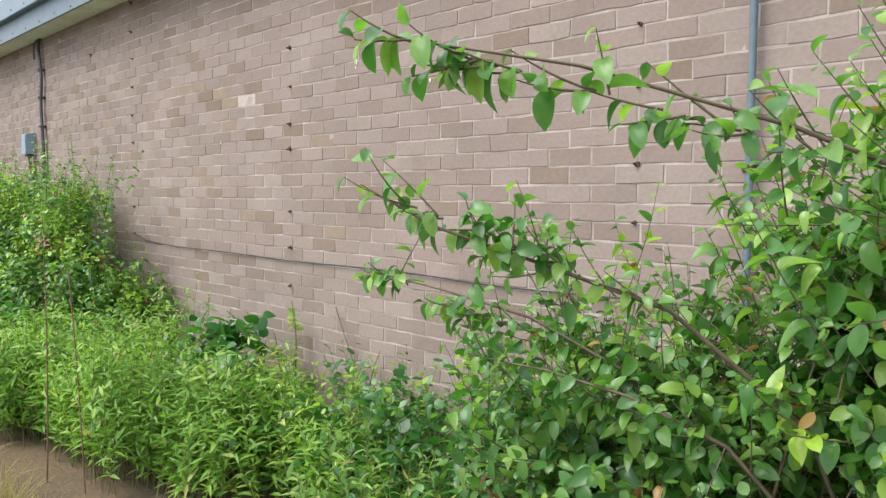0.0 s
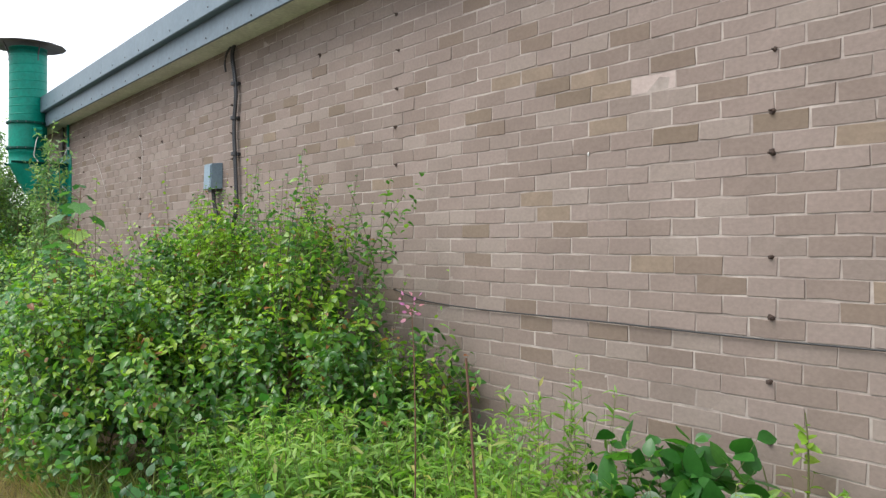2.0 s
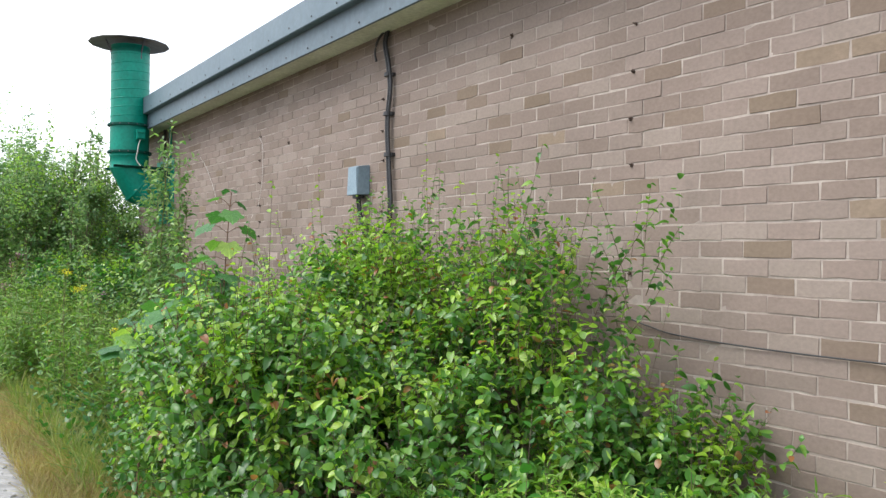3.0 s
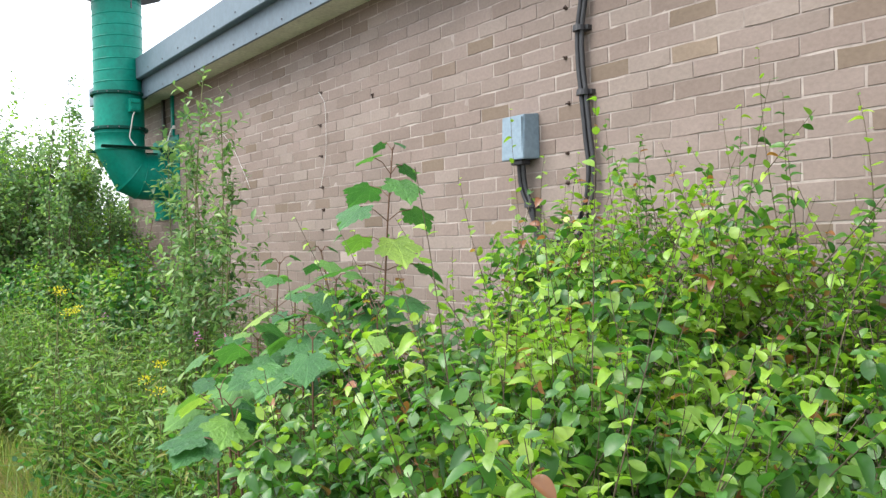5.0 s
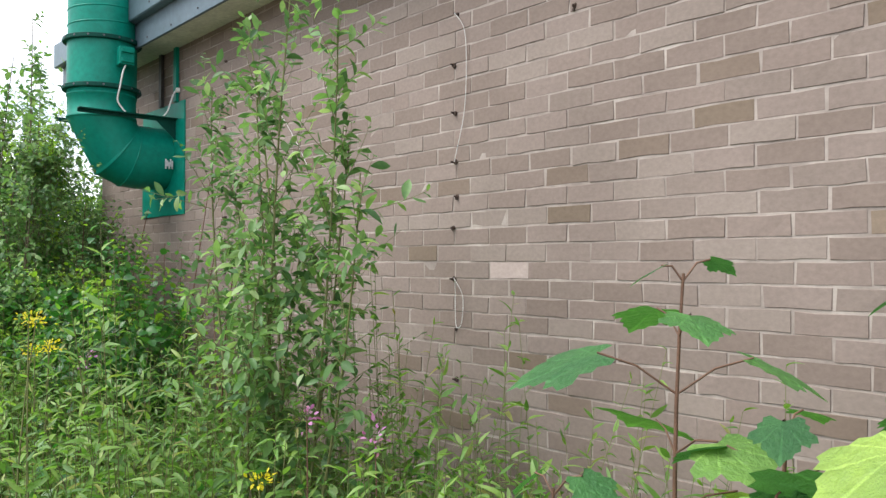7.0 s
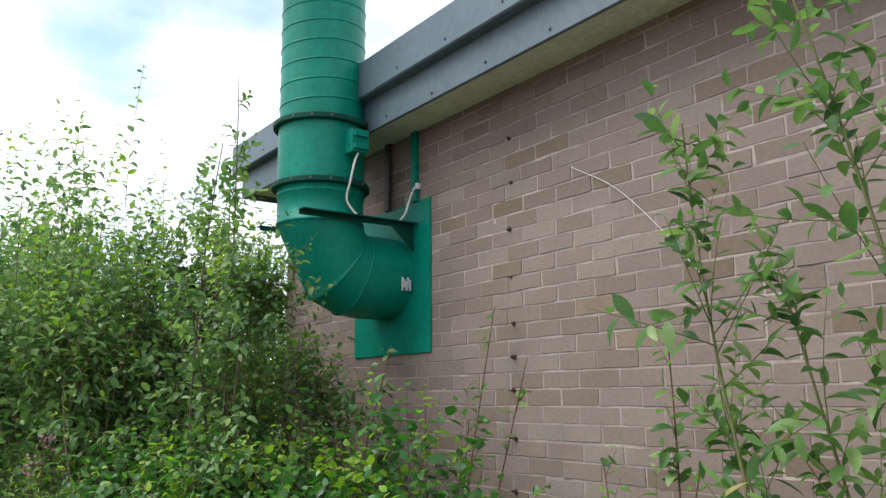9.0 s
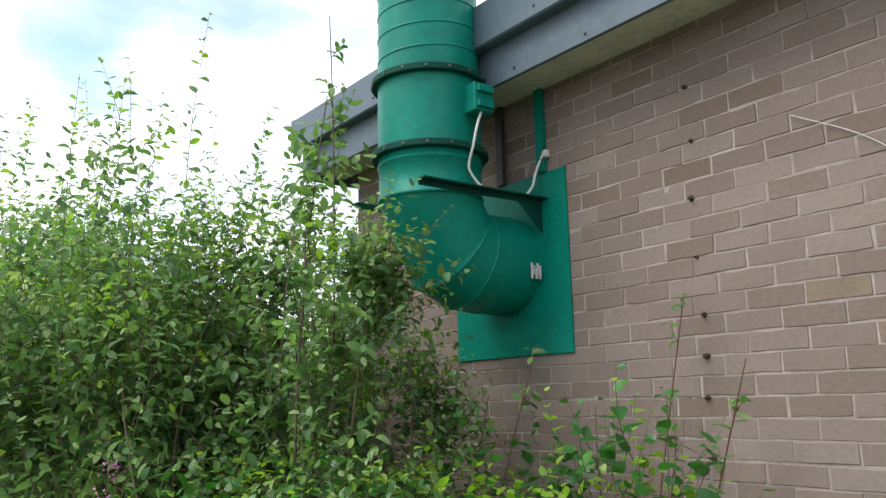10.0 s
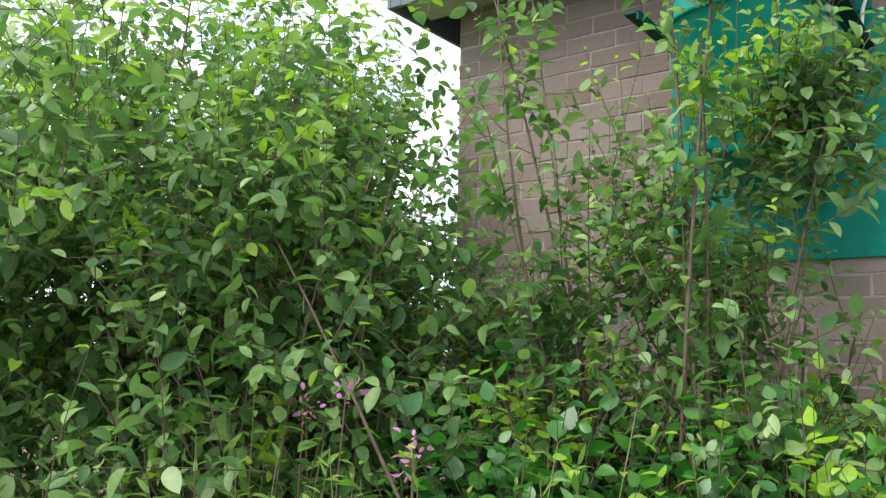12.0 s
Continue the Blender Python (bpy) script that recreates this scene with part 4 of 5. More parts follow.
def sapling(name, label, base, tips, seed, twigs, leaf, shape, mat, stem_mat, twig_len=(0.18, 0.4), leaves=8, low=0.25, piece_mat=None, category="sapling", splay=0.55, sway=0.06):
    """Upright stems from one foot with leafy side twigs along them."""
    t = thing(name, (base[0], base[1], 0), label, category)
    gr = Growth(seed)
    g = gr.g
    tips = np.array(tips, float)
    root = np.array([(base[0], base[1], 0.0)]) + g.normal(size=(len(tips), 3)) * np.array([0.05, 0.03, 0])
    lines = curved_stems(g, root, tips, 12, sway)
    gr.stems(lines, 0.009, 0.0025)
    which = g.integers(0, len(tips), twigs)
    q = g.uniform(low, 0.97, twigs)
    idx = q * 11
    i0 = idx.astype(int)
    a, b = lines[which, i0], lines[which, np.minimum(i0 + 1, 11)]
    st = a + (b - a) * (idx - i0)[:, None]
    way = unit(b - a) * 0.8 + g.normal(size=st.shape) * splay + np.array([0, 0, 0.25])
    gr.twigs(st, way, g.uniform(*twig_len, twigs) * (1.15 - 0.75 * q), leaves, leaf)
    p, d, n, s = gr.arrays()
    if piece_mat and len(p) > 0:
        pick = g.choice(len(p), min(280, len(p)), replace=False)
        place_leaves(p[pick], d[pick], n[pick], s[pick], shape_mesh("leaf", shape, piece_mat), t)
        rest = np.ones(len(p), bool)
        rest[pick] = False
        p, d, n, s = p[rest], d[rest], n[rest], s[rest]
    if len(p):
        under(scatter_leaves("foliage", p, d, n, s, shape, mat), t)["kind"] = "stuff"
    under(gr.wood("stemwork", stem_mat), t)["kind"] = "stuff"
    return t


sapling("willow_sapling", "slender upright willow sapling with narrow leaves before the wall", (-9.25, -0.92),
        [(-9.24, -0.88, 2.72), (-8.9, -0.9, 2.42), (-9.65, -0.86, 2.56), (-9.95, -0.88, 2.35), (-9.38, -0.96, 2.2), (-8.95, -0.82, 2.0), (-9.7, -0.92, 1.95), (-8.65, -0.98, 1.85), (-9.3, -0.78, 1.75), (-9.15, -1.05, 1.6), (-9.95, -0.8, 1.7)],
        51, 360, 0.07, WILLOW_LEAF, M_LEAF_WILLOW, M_STEM_GREEN, (0.2, 0.55), 9, 0.16, M_LEAF_WILLOW_PIECE, splay=0.85, sway=0.1)
sapling("willow_sapling", "young forked willow sapling with oval leaves in front of the duct", (-12.72, -1.05),
        [(-12.55, -1.1, 2.95), (-13.3, -1.05, 2.25), (-12.9, -0.9, 3.5), (-13.5, -0.7, 2.95), (-13.65, -0.65, 3.2), (-13.3, -0.8, 2.75), (-12.35, -1.0, 2.3), (-12.6, -1.25, 2.3)],
        52, 150, 0.064, OVAL, M_LEAF_WILLOW, M_STEM, (0.18, 0.45), 8, 0.42, M_LEAF_WILLOW_PIECE, splay=0.7, sway=0.1)
shrub("willow_bush", "small leafy willow bush growing up against the duct elbow", "willow", (-12.73, -0.62, 0.06, 0.04),
      [(-12.62, -0.88, 2.08, 0.34, 0.15, 0.42, 2.0), (-12.88, -0.86, 1.75, 0.32, 0.2, 0.45, 1.5), (-12.95, -0.55, 1.7, 0.42, 0.3, 0.48, 1.9), (-12.55, -0.95, 1.4, 0.4, 0.28, 0.42, 1.6), (-13.2, -0.75, 1.2, 0.42, 0.3, 0.45, 1.3), (-13.5, -0.55, 1.45, 0.35, 0.25, 0.42, 1.3)],
      47, 1050, (0.14, 0.3), 8, 0.05, OVAL, M_LEAF_WILLOW, M_STEM, up=0.5, shoots=14, shoot_len=0.4, young=0.14, stems=5, clumps=46, gather=0.07)
sapling("willow_shoots", "thin almost bare willow stems standing by the wall plate", (-12.71, -0.55), [(-12.71, -0.58, 2.0), (-12.43, -0.4, 1.75), (-12.23, -0.3, 1.95), (-12.53, -0.65, 1.7)],
        55, 26, 0.055, OVAL, M_LEAF_WILLOW, M_STEM_RED, (0.06, 0.16), 4, 0.5)
sapling("willow_shoots", "thin leafy willow shoots leaning by the bolts on the wall", (-11.93, -0.25), [(-11.38, -0.15, 1.85), (-11.63, -0.12, 2.1), (-11.93, -0.3, 1.7), (-11.53, -0.35, 1.6)],
        53, 30, 0.06, OVAL, M_LEAF_WILLOW, M_STEM_RED, (0.08, 0.2), 4, 0.35)
sapling("willow_shoots", "thin leafy willow shoots growing beside the sapling", (-10.3, -0.6), [(-10.3, -0.55, 1.85), (-10.53, -0.6, 1.5), (-10.1, -0.7, 1.5)],
        54, 34, 0.065, OVAL, M_LEAF_WILLOW, M_STEM_RED, (0.08, 0.22), 5, 0.3)
shrub("bramble_thicket", "waist-high tangle of brambles and hazel leaves under the duct", "brambles", (-12.53, -0.7, 0.4, 0.2),
      [(-12.03, -0.7, 0.85, 0.65, 0.5, 0.74, 2), (-12.83, -0.75, 0.88, 0.6, 0.5, 0.74, 2), (-13.60, -0.8, 0.9, 0.6, 0.6, 0.74, 2), (-11.38, -0.75, 0.85, 0.6, 0.45, 0.74, 2.2), (-12.43, -1.15, 0.92, 0.5, 0.35, 0.52, 1.7), (-13.03, -1.3, 0.95, 0.5, 0.35, 0.52, 1.6)], 46, 2300, (0.14, 0.34), 8, 0.06, TRIPLE, M_LEAF_IVY, M_STEM,
      shoots=50, shoot_len=0.35, young=0.1, fill=200, stems=20)


# sycamore saplings
def sycamore(base, tip, seed, nodes, size):
    """Stem with opposite pairs of long-stalked lobed leaves, largest below."""
    t = thing("sycamore_sapling", (base[0], base[1], 0), "young sycamore sapling with large dark green lobed leaves", "sapling", "sycamore saplings")
    g = np.random.default_rng(seed)
    line = curved_stems(g, [(base[0], base[1], 0)], np.array([tip], float), 14, 0.05)
    v, f = tube_arrays(line, np.linspace(0.007, 0.0025, 14)[None], 6)
    under(raw_mesh("stem", v, f, M_STEM_RED, True), t)
    p, d, n, s, stalk = [], [], [], [], []
    turn = g.uniform(0, 3.1)
    top = tip[2]
    for i in range(nodes):
        drop = 0.015 + 0.115 * i * size / 0.16
        q = max(0.05, 1 - drop / top) * 13
        k0 = min(int(q), 12)
        at = line[0][k0] + (line[0][k0 + 1] - line[0][k0]) * (q - k0)
        grown = min(1.0, 0.42 + 0.3 * i)
        for side in (0, math.pi):
            a = turn + i * 1.57 + side + g.uniform(-0.35, 0.35)
            out = np.array([math.cos(a), math.sin(a), 0.75 - 0.12 * i])
            b = at + unit(out) * size * grown * g.uniform(0.65, 1.0)
            stalk.append([at, at + (b - at) * 0.5 + np.array([0, 0, 0.012]), b])
            p.append(b)
            d.append(unit(np.array([out[0], out[1], g.uniform(-0.9, -0.1)])))
            n.append(unit(np.array([out[0] * 0.5, out[1] * 0.5, 0.9]) + g.normal(size=3) * 0.2))
            s.append(size * grown * g.uniform(0.8, 1.15))
    v, f = tube_arrays(np.array(stalk), np.full((len(stalk), 3), 0.0018), 4)
    under(raw_mesh("stalkwork", v, f, M_STEM_RED, True), t)["kind"] = "stuff"
    place_leaves(np.array(p), np.array(d), np.array(n), np.array(s), SYC_LEAF, t)


SYC_LEAF = shape_mesh("leaf", LOBED, M_LEAF_SYC)
for base, tip, seed, nodes, size in (((-6.48, -1.3), (-6.40, -1.3, 1.93), 61, 7, 0.13), ((-7.2, -1.3), (-7.28, -1.3, 1.55), 62, 5, 0.145), ((-6.75, -1.35), (-6.88, -1.32, 1.60), 63, 5, 0.12), ((-7.5, -1.42), (-7.53, -1.4, 1.10), 64, 2, 0.18),
                                     ((-7.0, -1.5), (-7.02, -1.52, 1.27), 65, 3, 0.18), ((-6.7, -1.5), (-6.72, -1.48, 1.36), 66, 3, 0.165), ((-6.42, -1.6), (-6.42, -1.6, 1.33), 67, 3, 0.155), ((-6.85, -1.72), (-6.85, -1.74, 1.13), 68, 3, 0.18),
                                     ((-7.22, -1.62), (-7.24, -1.62, 1.08), 69, 3, 0.17), ((-6.58, -1.2), (-6.55, -1.22, 1.45), 60, 3, 0.14), ((-6.62, -1.78), (-6.6, -1.8, 1.12), 59, 3, 0.17), ((-6.2, -1.45), (-6.2, -1.5, 1.42), 58, 3, 0.15),
                                     ((-7.05, -1.35), (-7.08, -1.36, 1.34), 54, 4, 0.155), ((-6.8, -1.45), (-6.82, -1.46, 1.42), 53, 4, 0.16), ((-7.35, -1.5), (-7.38, -1.5, 1.22), 52, 4, 0.165), ((-6.6, -1.42), (-6.62, -1.4, 1.5), 51, 4, 0.14)):
    sycamore(base, tip, seed, nodes, size)


# hop bine hung with papery cones, twined through the sycamores
def hop_cone_mesh():
    """Ovoid cone of overlapping pointed bracts, hanging from its origin."""
    vs, fs = [], []
    for k in range(7):
        z0 = -0.12 * k
        rr = 0.34 * math.sin(math.pi * (k + 0.8) / 8.2) + 0.04
        for j in range(6):
            a = 2 * math.pi * (j + 0.5 * (k % 2)) / 6
            ca, sa = math.cos(a), math.sin(a)
            base = len(vs)
            for off, w, dz in ((0.55, 0.0, 0.0), (0.95, 0.19, -0.1), (0.95, -0.19, -0.1), (1.02, 0.0, -0.13), (0.98, 0.0, -0.27)):
                x, y = rr * off, w * (0.5 + rr)
                vs.append((x * ca - y * sa, x * sa + y * ca, z0 + dz))
            fs += [(base, base + 1, base + 3), (base, base + 3, base + 2), (base + 1, base + 4, base + 3), (base + 2, base + 3, base + 4)]
    me = bpy.data.meshes.new("hop_cone")
    me.from_pydata(vs, [], fs)
    me.materials.append(M_HOP)
    return me


hop = thing("hop_bine", (-6.5, -1.5, 0), "thin hop bine with pale green papery cones among sycamore leaves", "climbing plant")
gr = Growth(77)
bine = np.array([(-6.25, -1.4, 0.0), (-6.27, -1.4, 0.8), (-6.3, -1.38, 1.3), (-6.42, -1.36, 1.42), (-6.6, -1.34, 1.45), (-6.75, -1.32, 1.44), (-6.95, -1.3, 1.42)])
gr.stems(bine[None], 0.0025, 0.0018)
st = bine[3] + (bine[6] - bine[3]) * gr.g.uniform(0, 1, (26, 1))
gr.twigs(st, gr.g.normal(size=(26, 3)) * 0.6, gr.g.uniform(0.03, 0.09, 26), 4, 0.03)
under(gr.wood("stemwork", M_STEM_RED), hop)["kind"] = "stuff"
p, d, n, s = gr.arrays()
under(scatter_leaves("foliage", p, d, n, s, ROUND, M_LEAF_IVY), hop)["kind"] = "stuff"
cone = hop_cone_mesh()
for k in range(17):
    at = bine[4 + (k % 2)] + (bine[6] - bine[4 + (k % 2)]) * gr.g.uniform(0, 1) + gr.g.normal(size=3) * np.array([0.025, 0.025, 0.016])
    o = new("hop_cone", cone)
    o.matrix_world = Matrix.Translation(at) @ Euler(tuple(gr.g.normal(size=3) * 0.35)).to_matrix().to_4x4() @ Matrix.Scale(gr.g.uniform(0.022, 0.032), 4)
    under(o, hop)


# herbs, grass and flowers in patches
def herb_patch(name, label, category, boxes, count, height, seed, mat, stem_mat, shape=LANCE, leaf=0.08, leaves=28, lean=0.16):
    """Upright leafy stems over boxes (x0, x1, y0, y1, weight, height factor)."""
    t = thing(name, ((boxes[0][0] + boxes[0][1]) / 2, (boxes[0][2] + boxes[0][3]) / 2, 0), label, category, kind="stuff")
    gr = Growth(seed)
    g = gr.g
    bx = np.array(boxes, float)
    pick = g.choice(len(bx), count, p=bx[:, 4] / bx[:, 4].sum())
    b = bx[pick]
    st = np.stack([g.uniform(b[:, 0], b[:, 1]), g.uniform(b[:, 2], b[:, 3]), np.zeros(count)], 1)
    lump = np.array([0.75 + 0.5 * (noise.noise(Vector((x * 1.7, y * 2.3, seed))) + 0.5) for x, y, _ in st])
    ln = g.uniform(height[0], height[1], count) * b[:, 5] * lump
    gr.twigs(st, np.array([0, 0, 1.0]) + g.normal(size=st.shape) * lean * np.array([1, 1, 0]), ln, leaves, leaf, bend=0.1, radius=0.0028, spread=0.75, droop=0.0, first=0.2, k=5)
    p, d, n, s = gr.arrays()
    under(scatter_leaves("leaves", p, d, n, s, shape, mat), t)["kind"] = "stuff"
    under(gr.wood("stemwork", stem_mat, 3), t)["kind"] = "stuff"


herb_patch("willowherb_patch", "bright green patch of leafy willowherb along the wall foot", "wild herbs",
           [(-4.0, -2.0, -1.15, -0.3, 3, 1.0), (-2.1, -1.3, -0.95, -0.2, 1.3, 0.82), (-4.7, -3.2, -1.3, -0.8, 1.4, 0.95), (-1.4, 0.9, -0.7, -0.15, 1.2, 0.72)], 1150, (0.52, 0.82), 71, M_LEAF_HERB, M_STEM_GREEN, leaf=0.085)
herb_patch("yellow_weed_patch", "low yellow-green weeds at the foot of the wall", "wild herbs",
           [(-1.35, -0.55, -0.45, -0.14, 2, 1.0), (0.0, 0.5, -0.9, -0.6, 1, 0.9)], 60, (0.45, 0.72), 74, M_LEAF_YOUNG, M_STEM_GREEN, shape=TRIPLE, leaf=0.06, leaves=12, lean=0.3)
herb_patch("mixed_herb_patch", "mixed green herbs and nettles between the bushes", "wild herbs",
           [(-9.4, -7.3, -1.6, -0.2, 2.8, 1.0), (-11.33, -9.2, -1.78, -0.2, 3.2, 1.0), (-12.73, -11.13, -1.9, -0.9, 2.0, 1.0), (-12.83, -10.93, -2.1, -1.4, 2.0, 1.0), (-0.5, 0.9, -1.1, -0.3, 0.6, 0.7), (-14.40, -12.73, -2.05, -1.4, 2.2, 1.15)], 1700, (0.65, 1.15), 72, M_LEAF_NETTLE, M_STEM_GREEN, leaf=0.08)
herb_patch("broad_leaf_patch", "low dock and bramble leaves among the herbs", "wild herbs",
           [(-11.43, -7.2, -1.65, -0.4, 3, 0.8), (-2.4, 0.8, -0.6, -0.15, 1.5, 0.75), (-4.6, -3.4, -1.7, -0.2, 0.9, 0.8), (-9.5, -6.5, -1.9, -1.5, 0.5, 0.4), (-13.40, -11.43, -2.1, -1.6, 0.8, 0.6)], 1000, (0.4, 1.05), 73, M_LEAF_IVY, M_STEM, shape=TRIPLE, leaf=0.066, leaves=14, lean=0.4)


def grass(name, label, boxes, count, height, seed, mat):
    g = np.random.default_rng(seed)
    bx = np.array(boxes, float)
    b = bx[g.choice(len(bx), count, p=bx[:, 4] / bx[:, 4].sum())]
    p = np.stack([g.uniform(b[:, 0], b[:, 1]), g.uniform(b[:, 2], b[:, 3]), np.full(count, 0.012)], 1)
    d = unit(np.array([0, 0, 1.0]) + g.normal(size=p.shape) * np.array([0.4, 0.4, 0]))
    o = scatter_leaves(name, p, d, g.normal(size=p.shape), g.uniform(*height, count), BLADE, mat)
    tagged(o, label, "grass", kind="stuff")


grass("dry_grass", "straw-brown dry grass verge beside the gravel path", [(-16, -6.5, -2.25, -1.6, 4, 1), (-6.5, 3.0, -2.2, -1.5, 2, 1)], 60000, (0.05, 0.2), 81, M_DRY)
grass("verge_grass", "yellowing green grass tufts along the verge", [(-16, -7.0, -2.0, -1.5, 3, 1), (-6.5, -4.2, -1.7, -1.2, 0.6, 1)], 9000, (0.12, 0.38), 83, M_GRASS)
grass("tall_grass", "tall pale green grass among the herbs", [(-11.43, -8.0, -1.4, -0.4, 3, 1)], 4000, (0.2, 0.7), 82, M_GRASS)


def flower_heads(name, label, spots, seed, mat, count, radius, size, stem_mat, spike=False):
    for i, (x, y, z) in enumerate(spots):
        t = thing(name, (x, y, 0), label, "flower", name + "s")
        g = np.random.default_rng(seed + i)
        line = curved_stems(g, [(x + g.normal() * 0.04, y + g.normal() * 0.04, 0)], np.array([(x, y, z)], float), 8, 0.03)
        v, f = tube_arrays(line, np.linspace(0.005, 0.002, 8)[None], 4)
        under(raw_mesh("stem", v, f, stem_mat, True), t)
        o = g.normal(size=(count, 3))
        p = np.array([x, y, z]) + o * np.array([radius, radius, radius * (1.7 if spike else 0.45)])
        pt = under(scatter_leaves("petals", p, unit(o + np.array([0, 0, 0.6])), g.normal(size=p.shape) + np.array([0, 0, 1.0]), g.uniform(0.7, 1.2, count) * size, OVAL, mat), t)
        pt["kind"] = "stuff"
        gr = Growth(seed + 50 + i)
        gr.twigs(line[0][2:3], line[0][7:8] - line[0][2:3], np.linalg.norm(line[0][7:8] - line[0][2:3], axis=1), 12, 0.06)
        p, d, n, s = gr.arrays()
        under(scatter_leaves("leaves", p, d, n, s, LANCE, M_LEAF_HERB), t)["kind"] = "stuff"


flower_heads("ragwort", "yellow ragwort flower head on a thin stem", [(-9.53, -1.72, 1.38), (-9.6, -1.68, 1.36), (-8.4, -1.46, 1.02), (-8.45, -1.52, 0.94), (-8.3, -1.5, 0.9), (-10.48, -1.4, 1.2), (-10.53, -1.45, 1.17), (-10.43, -1.42, 1.18)], 91, M_YELLOW, 38, 0.02, 0.013, M_STEM_GREEN)
flower_heads("willowherb_flower", "pinkish purple willowherb flower spike", [(-2.45, -1.29, 1.34), (-13.23, -1.69, 1.49), (-12.97, -1.78, 1.4), (-13.45, -1.6, 1.45), (-8.6, -1.2, 1.12), (-8.4, -1.1, 1.08), (-10.63, -1.2, 1.1), (-11.93, -1.95, 1.15)], 95, M_PINK, 18, 0.014, 0.018, M_STEM_RED, True)

shrub("bramble_bush", "low dark green bramble bush by the wall foot", "brambles", (0.35, -0.55, 0.15, 0.1), [(0.3, -0.5, 0.5, 0.42, 0.34, 0.46, 2), (-0.2, -0.4, 0.45, 0.4, 0.25, 0.36, 1.6), (-0.75, -0.35, 0.42, 0.4, 0.2, 0.32, 1.4)],
      48, 330, (0.12, 0.28), 8, 0.06, TRIPLE, M_LEAF_IVY, M_STEM, shoots=10, shoot_len=0.3, young=0.06, fill=40, stems=8, clumps=30, gather=0.08)
shrub("dock_plant", "clump of broad dark green dock leaves in the herbs", "wild plant", (-2.2, -0.4, 0.05, 0.05), [(-2.15, -0.4, 0.68, 0.3, 0.2, 0.2, 1)],
      49, 26, (0.1, 0.2), 4, 0.13, TRIPLE, M_LEAF_IVY, M_STEM_GREEN, stems=6)
sapling("climbing_shoot", "yellow-green young climbing shoot before the wall", (-1.85, -0.2), [(-1.82, -0.12, 0.98), (-1.95, -0.16, 0.78)], 56, 12, 0.05, ROUND, M_LEAF_YOUNG, M_STEM_GREEN, (0.06, 0.14), 4, 0.3, category="climbing plant")
sapling("climbing_shoot", "small green weed shoot before the wall", (-1.05, -0.2), [(-1.0, -0.1, 0.8), (-1.12, -0.16, 0.66)], 57, 10, 0.05, LANCE, M_LEAF_HERB, M_STEM_GREEN, (0.08, 0.16), 8, 0.4, category="climbing plant")
tagged(tube("dead_stem", [(-1.02, -0.2, 0.0), (-1.08, -0.1, 0.52), (-1.3, -0.05, 0.68), (-1.5, -0.03, 0.97)], 0.003, M_STEM), "dry brown dead stem leaning on the wall", "stem")
tagged(tube("dead_stem", [(-2.15, -1.2, 0.0), (-2.22, -1.2, 0.6), (-2.27, -1.22, 1.2)], 0.004, M_STEM_RED), "dry reddish dead flower stalk in the herbs", "stem")
for x, z, h in ((-1.33, 2.32, 0.017), (-1.34, 2.29, 0.008), (-0.73, 2.16, 0.01), (-2.9, 1.95, 0.009)):
    bm = bmesh.new()
    bmesh.ops.create_uvsphere(bm, u_segments=8, v_segments=6, radius=1, matrix=Matrix.Translation((x, -0.004, z)) @ Matrix.Diagonal((0.006, 0.0025, h, 1)))
    tagged(link_mesh("bird_dropping", bm, M_STRING, smooth=True), "white bird dropping streak on the brick", "bird dropping", "bird droppings on the wall")

# ---- bricks of the wall: the nearest stretch piece by piece, the rest joined ----
shake = np.random.default_rng(12)


def brick_verts(length, proud):
    """A brick with uneven arrises: back, middle and front rings of eight points."""
    h, bvl = COURSE - JOINT, 0.0012
    hx, hz = length / 2, h / 2
    wob = np.zeros((24, 3))
    wob[8:16, 0::2] = shake.normal(0, 0.0017, (8, 2)) * np.array([1.0, 0.9])
    wob[16:24] = wob[8:16] + shake.normal(0, 0.0006, (8, 3))
    across = (-1, -0.36, 0.3, 1)
    ring = [(f, -1) for f in across] + [(f, 1) for f in reversed(across)]
    return wob + np.array([(f * (hx - ix), y, g_ * (hz - ix)) for y, ix in ((0.012, 0.0), (0.0015, 0.0), (-proud, bvl)) for f, g_ in ring])


BRICK_FACES = [(k + i, k + (i + 1) % 8, k + 8 + (i + 1) % 8, k + 8 + i) for k in (0, 8) for i in range(8)] + [(16, 17, 22, 23), (17, 18, 21, 22), (18, 19, 20, 21)]
piece_meshes = []
for k in range(12):
    me = bpy.data.meshes.new("brick")
    me.from_pydata(brick_verts(PITCH - JOINT + 0.0025 * (k % 3 - 1), 0.0003 + 0.0004 * (k % 6)).tolist(), [], BRICK_FACES)
    me.shade_flat()
    me.materials.append(M_BRICK_PIECE)
    piece_meshes.append(me)

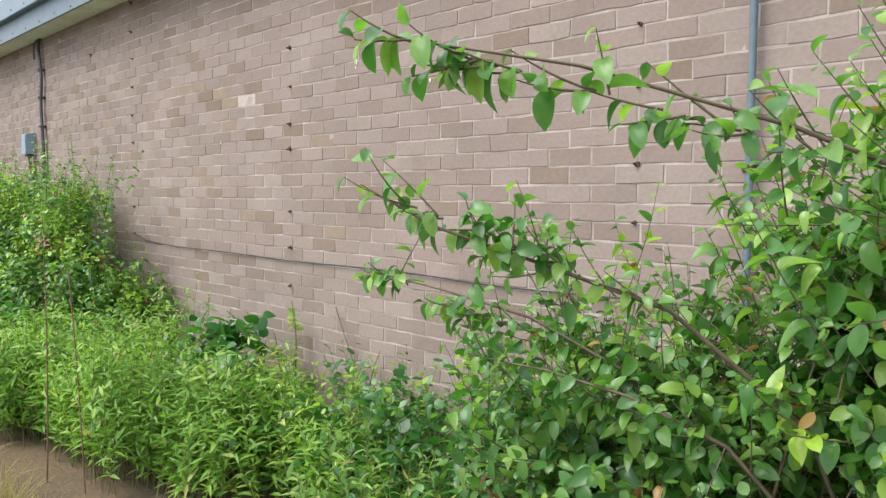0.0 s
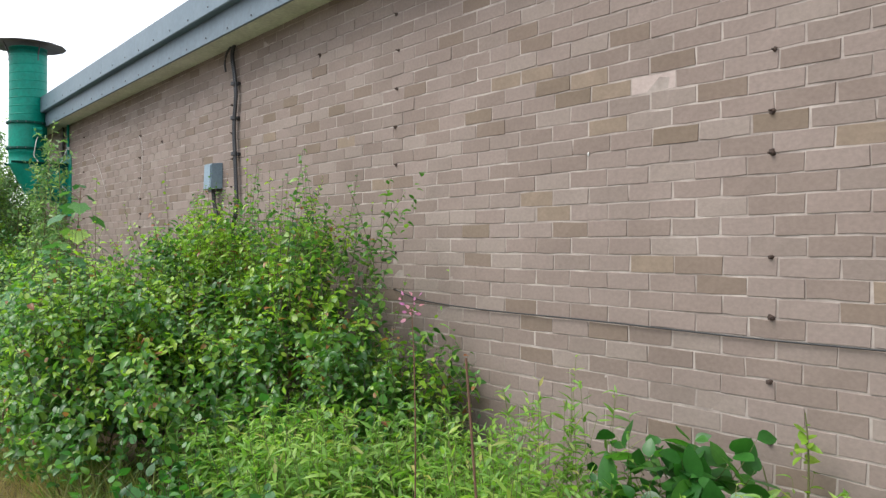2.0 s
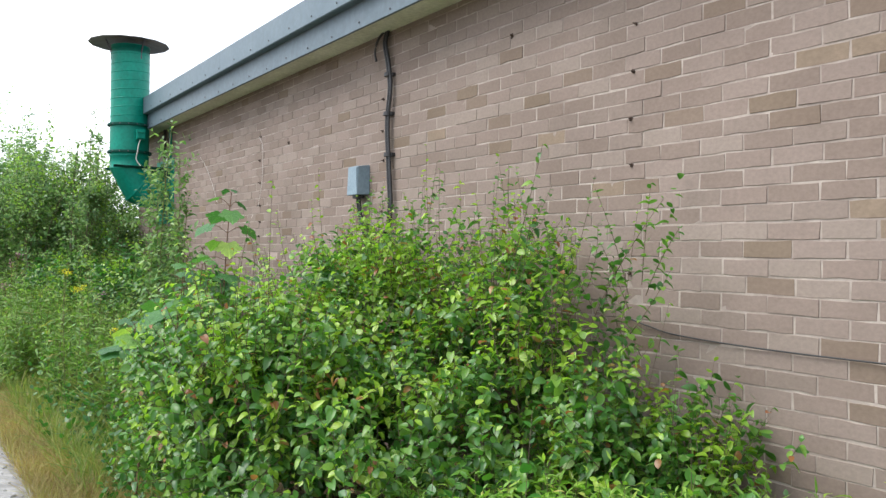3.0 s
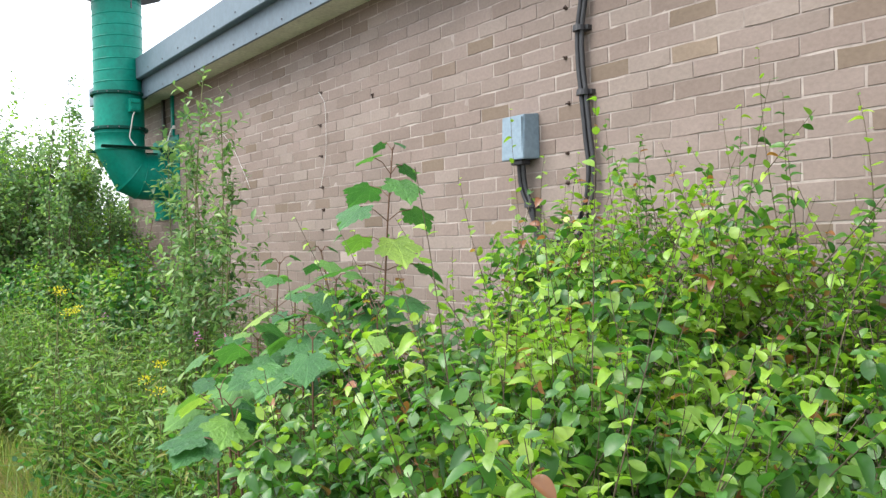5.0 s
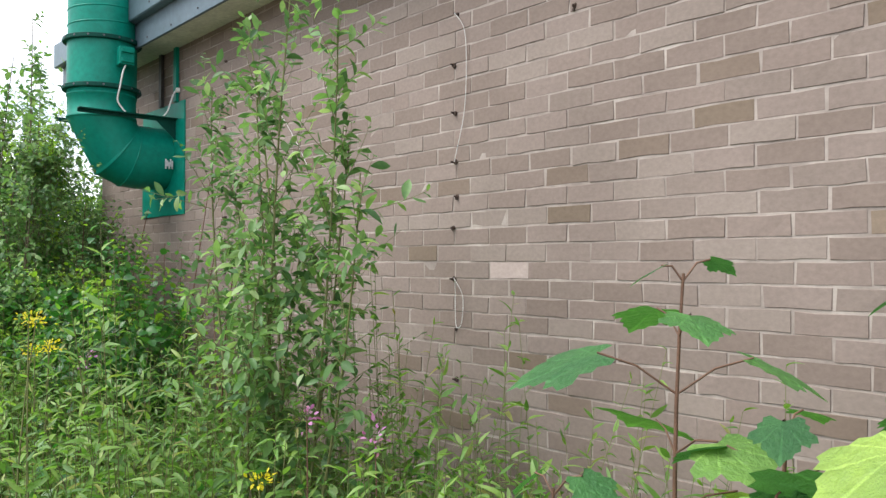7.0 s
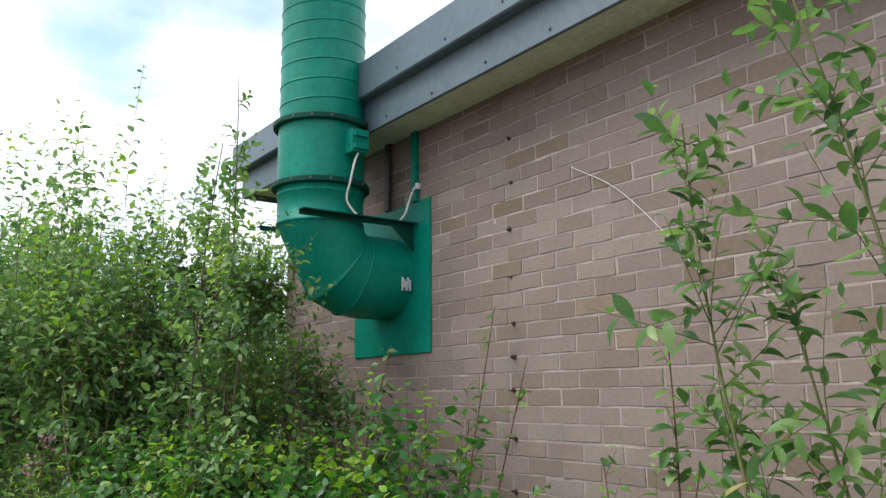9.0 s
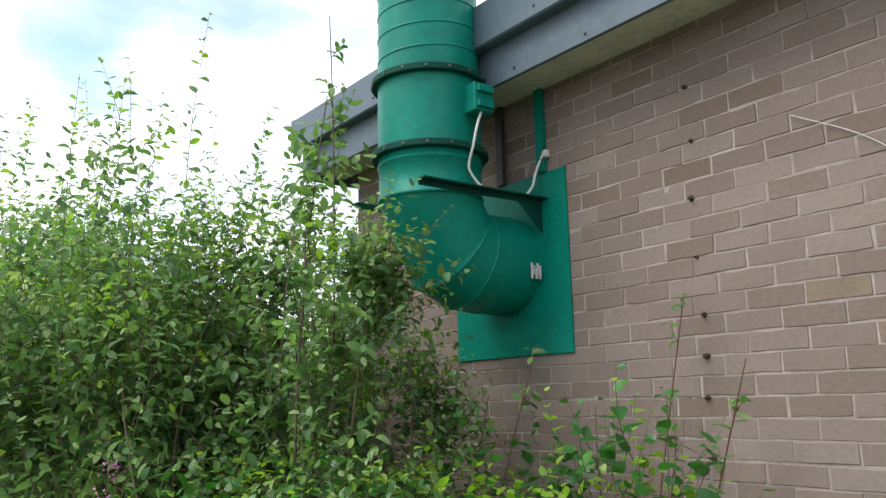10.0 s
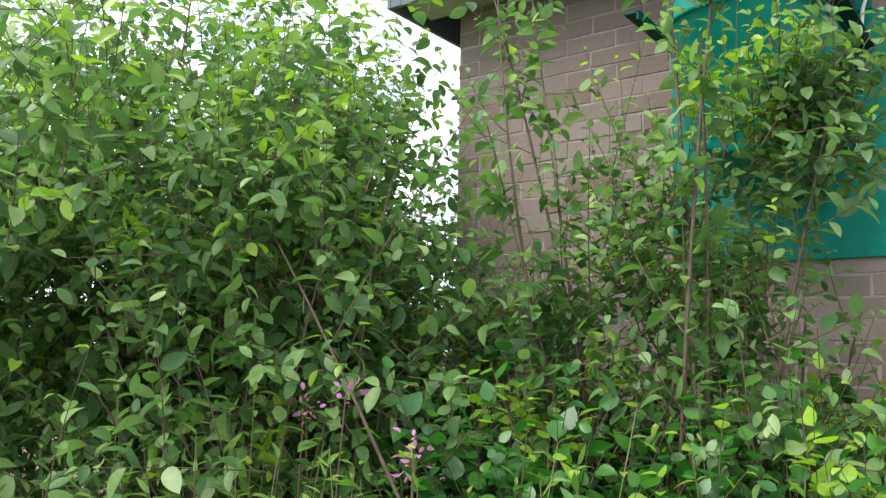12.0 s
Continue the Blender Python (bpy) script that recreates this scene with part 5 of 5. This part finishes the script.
SPECIAL = {"dark": [(-2.78, 2.22), (-2.95, 2.32), (-3.34, 2.40), (-3.44, 2.36), (-5.04, 2.21), (-1.63, 1.90), (-1.32, 1.83), (-0.96, 1.61), (-2.56, 1.47), (-1.54, 1.39),
                    (-11.21, 2.05), (-10.79, 1.90), (-6.19, 2.37), (-3.25, 1.76), (-7.38, 1.70), (-2.75, 2.07), (-3.2, 1.72), (-4.7, 1.9)],
           "pale": [(-2.56, 2.20), (-9.0, 1.55)]}


def kind_of(x, z):
    for kind, spots in SPECIAL.items():
        for sx, sz in spots:
            if abs(x - sx) < PITCH / 2 and abs(z - sz) < COURSE / 2:
                return kind
    return ""


rng = random.Random(11)
groups = {"": [], "dark": [], "pale": []}
pieces = 0
for c in range(-20, 23):
    zc = LEVEL + COURSE * c + COURSE / 2
    x = -2.11 + (0 if c % 2 == 0 else PITCH / 2) - PITCH * 55 + rng.uniform(-0.012, 0.012)
    while x < X_START:
        x0, x1 = x, x + PITCH
        x = x1
        if x1 < X_END + 0.06 or x0 > X_START:
            continue
        x0 = max(x0, X_END)
        xc, ln = (x0 + x1) / 2, x1 - x0 - JOINT + rng.uniform(-0.005, 0.003)
        kd = kind_of(xc, zc)
        if not kd and -3.3 < xc < -0.2 and 0.95 < zc < 2.62 and pieces < 300:
            o = new("brick", rng.choice(piece_meshes))
            o.location = (xc, 0, zc + rng.uniform(-0.001, 0.001))
            o.rotation_euler = (rng.uniform(-0.008, 0.008), rng.uniform(-0.004, 0.004), rng.uniform(-0.006, 0.006))
            o.parent = wall
            pieces += 1
            continue
        groups[kd].append(brick_verts(ln, rng.uniform(-0.0008, 0.0026)) + np.array([xc, 0, zc + rng.uniform(-0.0016, 0.0016)]))
for kd, mat in (("", M_BRICK), ("dark", M_BRICK_DARK), ("pale", M_BRICK_PALE)):
    vs = np.concatenate(groups[kd])
    n_ = len(groups[kd])
    fs = (np.array(BRICK_FACES)[None] + 24 * np.arange(n_)[:, None, None]).reshape(-1, 4)
    o = raw_mesh("brickwork", vs, fs, mat)
    o.parent = wall
    o["kind"] = "stuff"
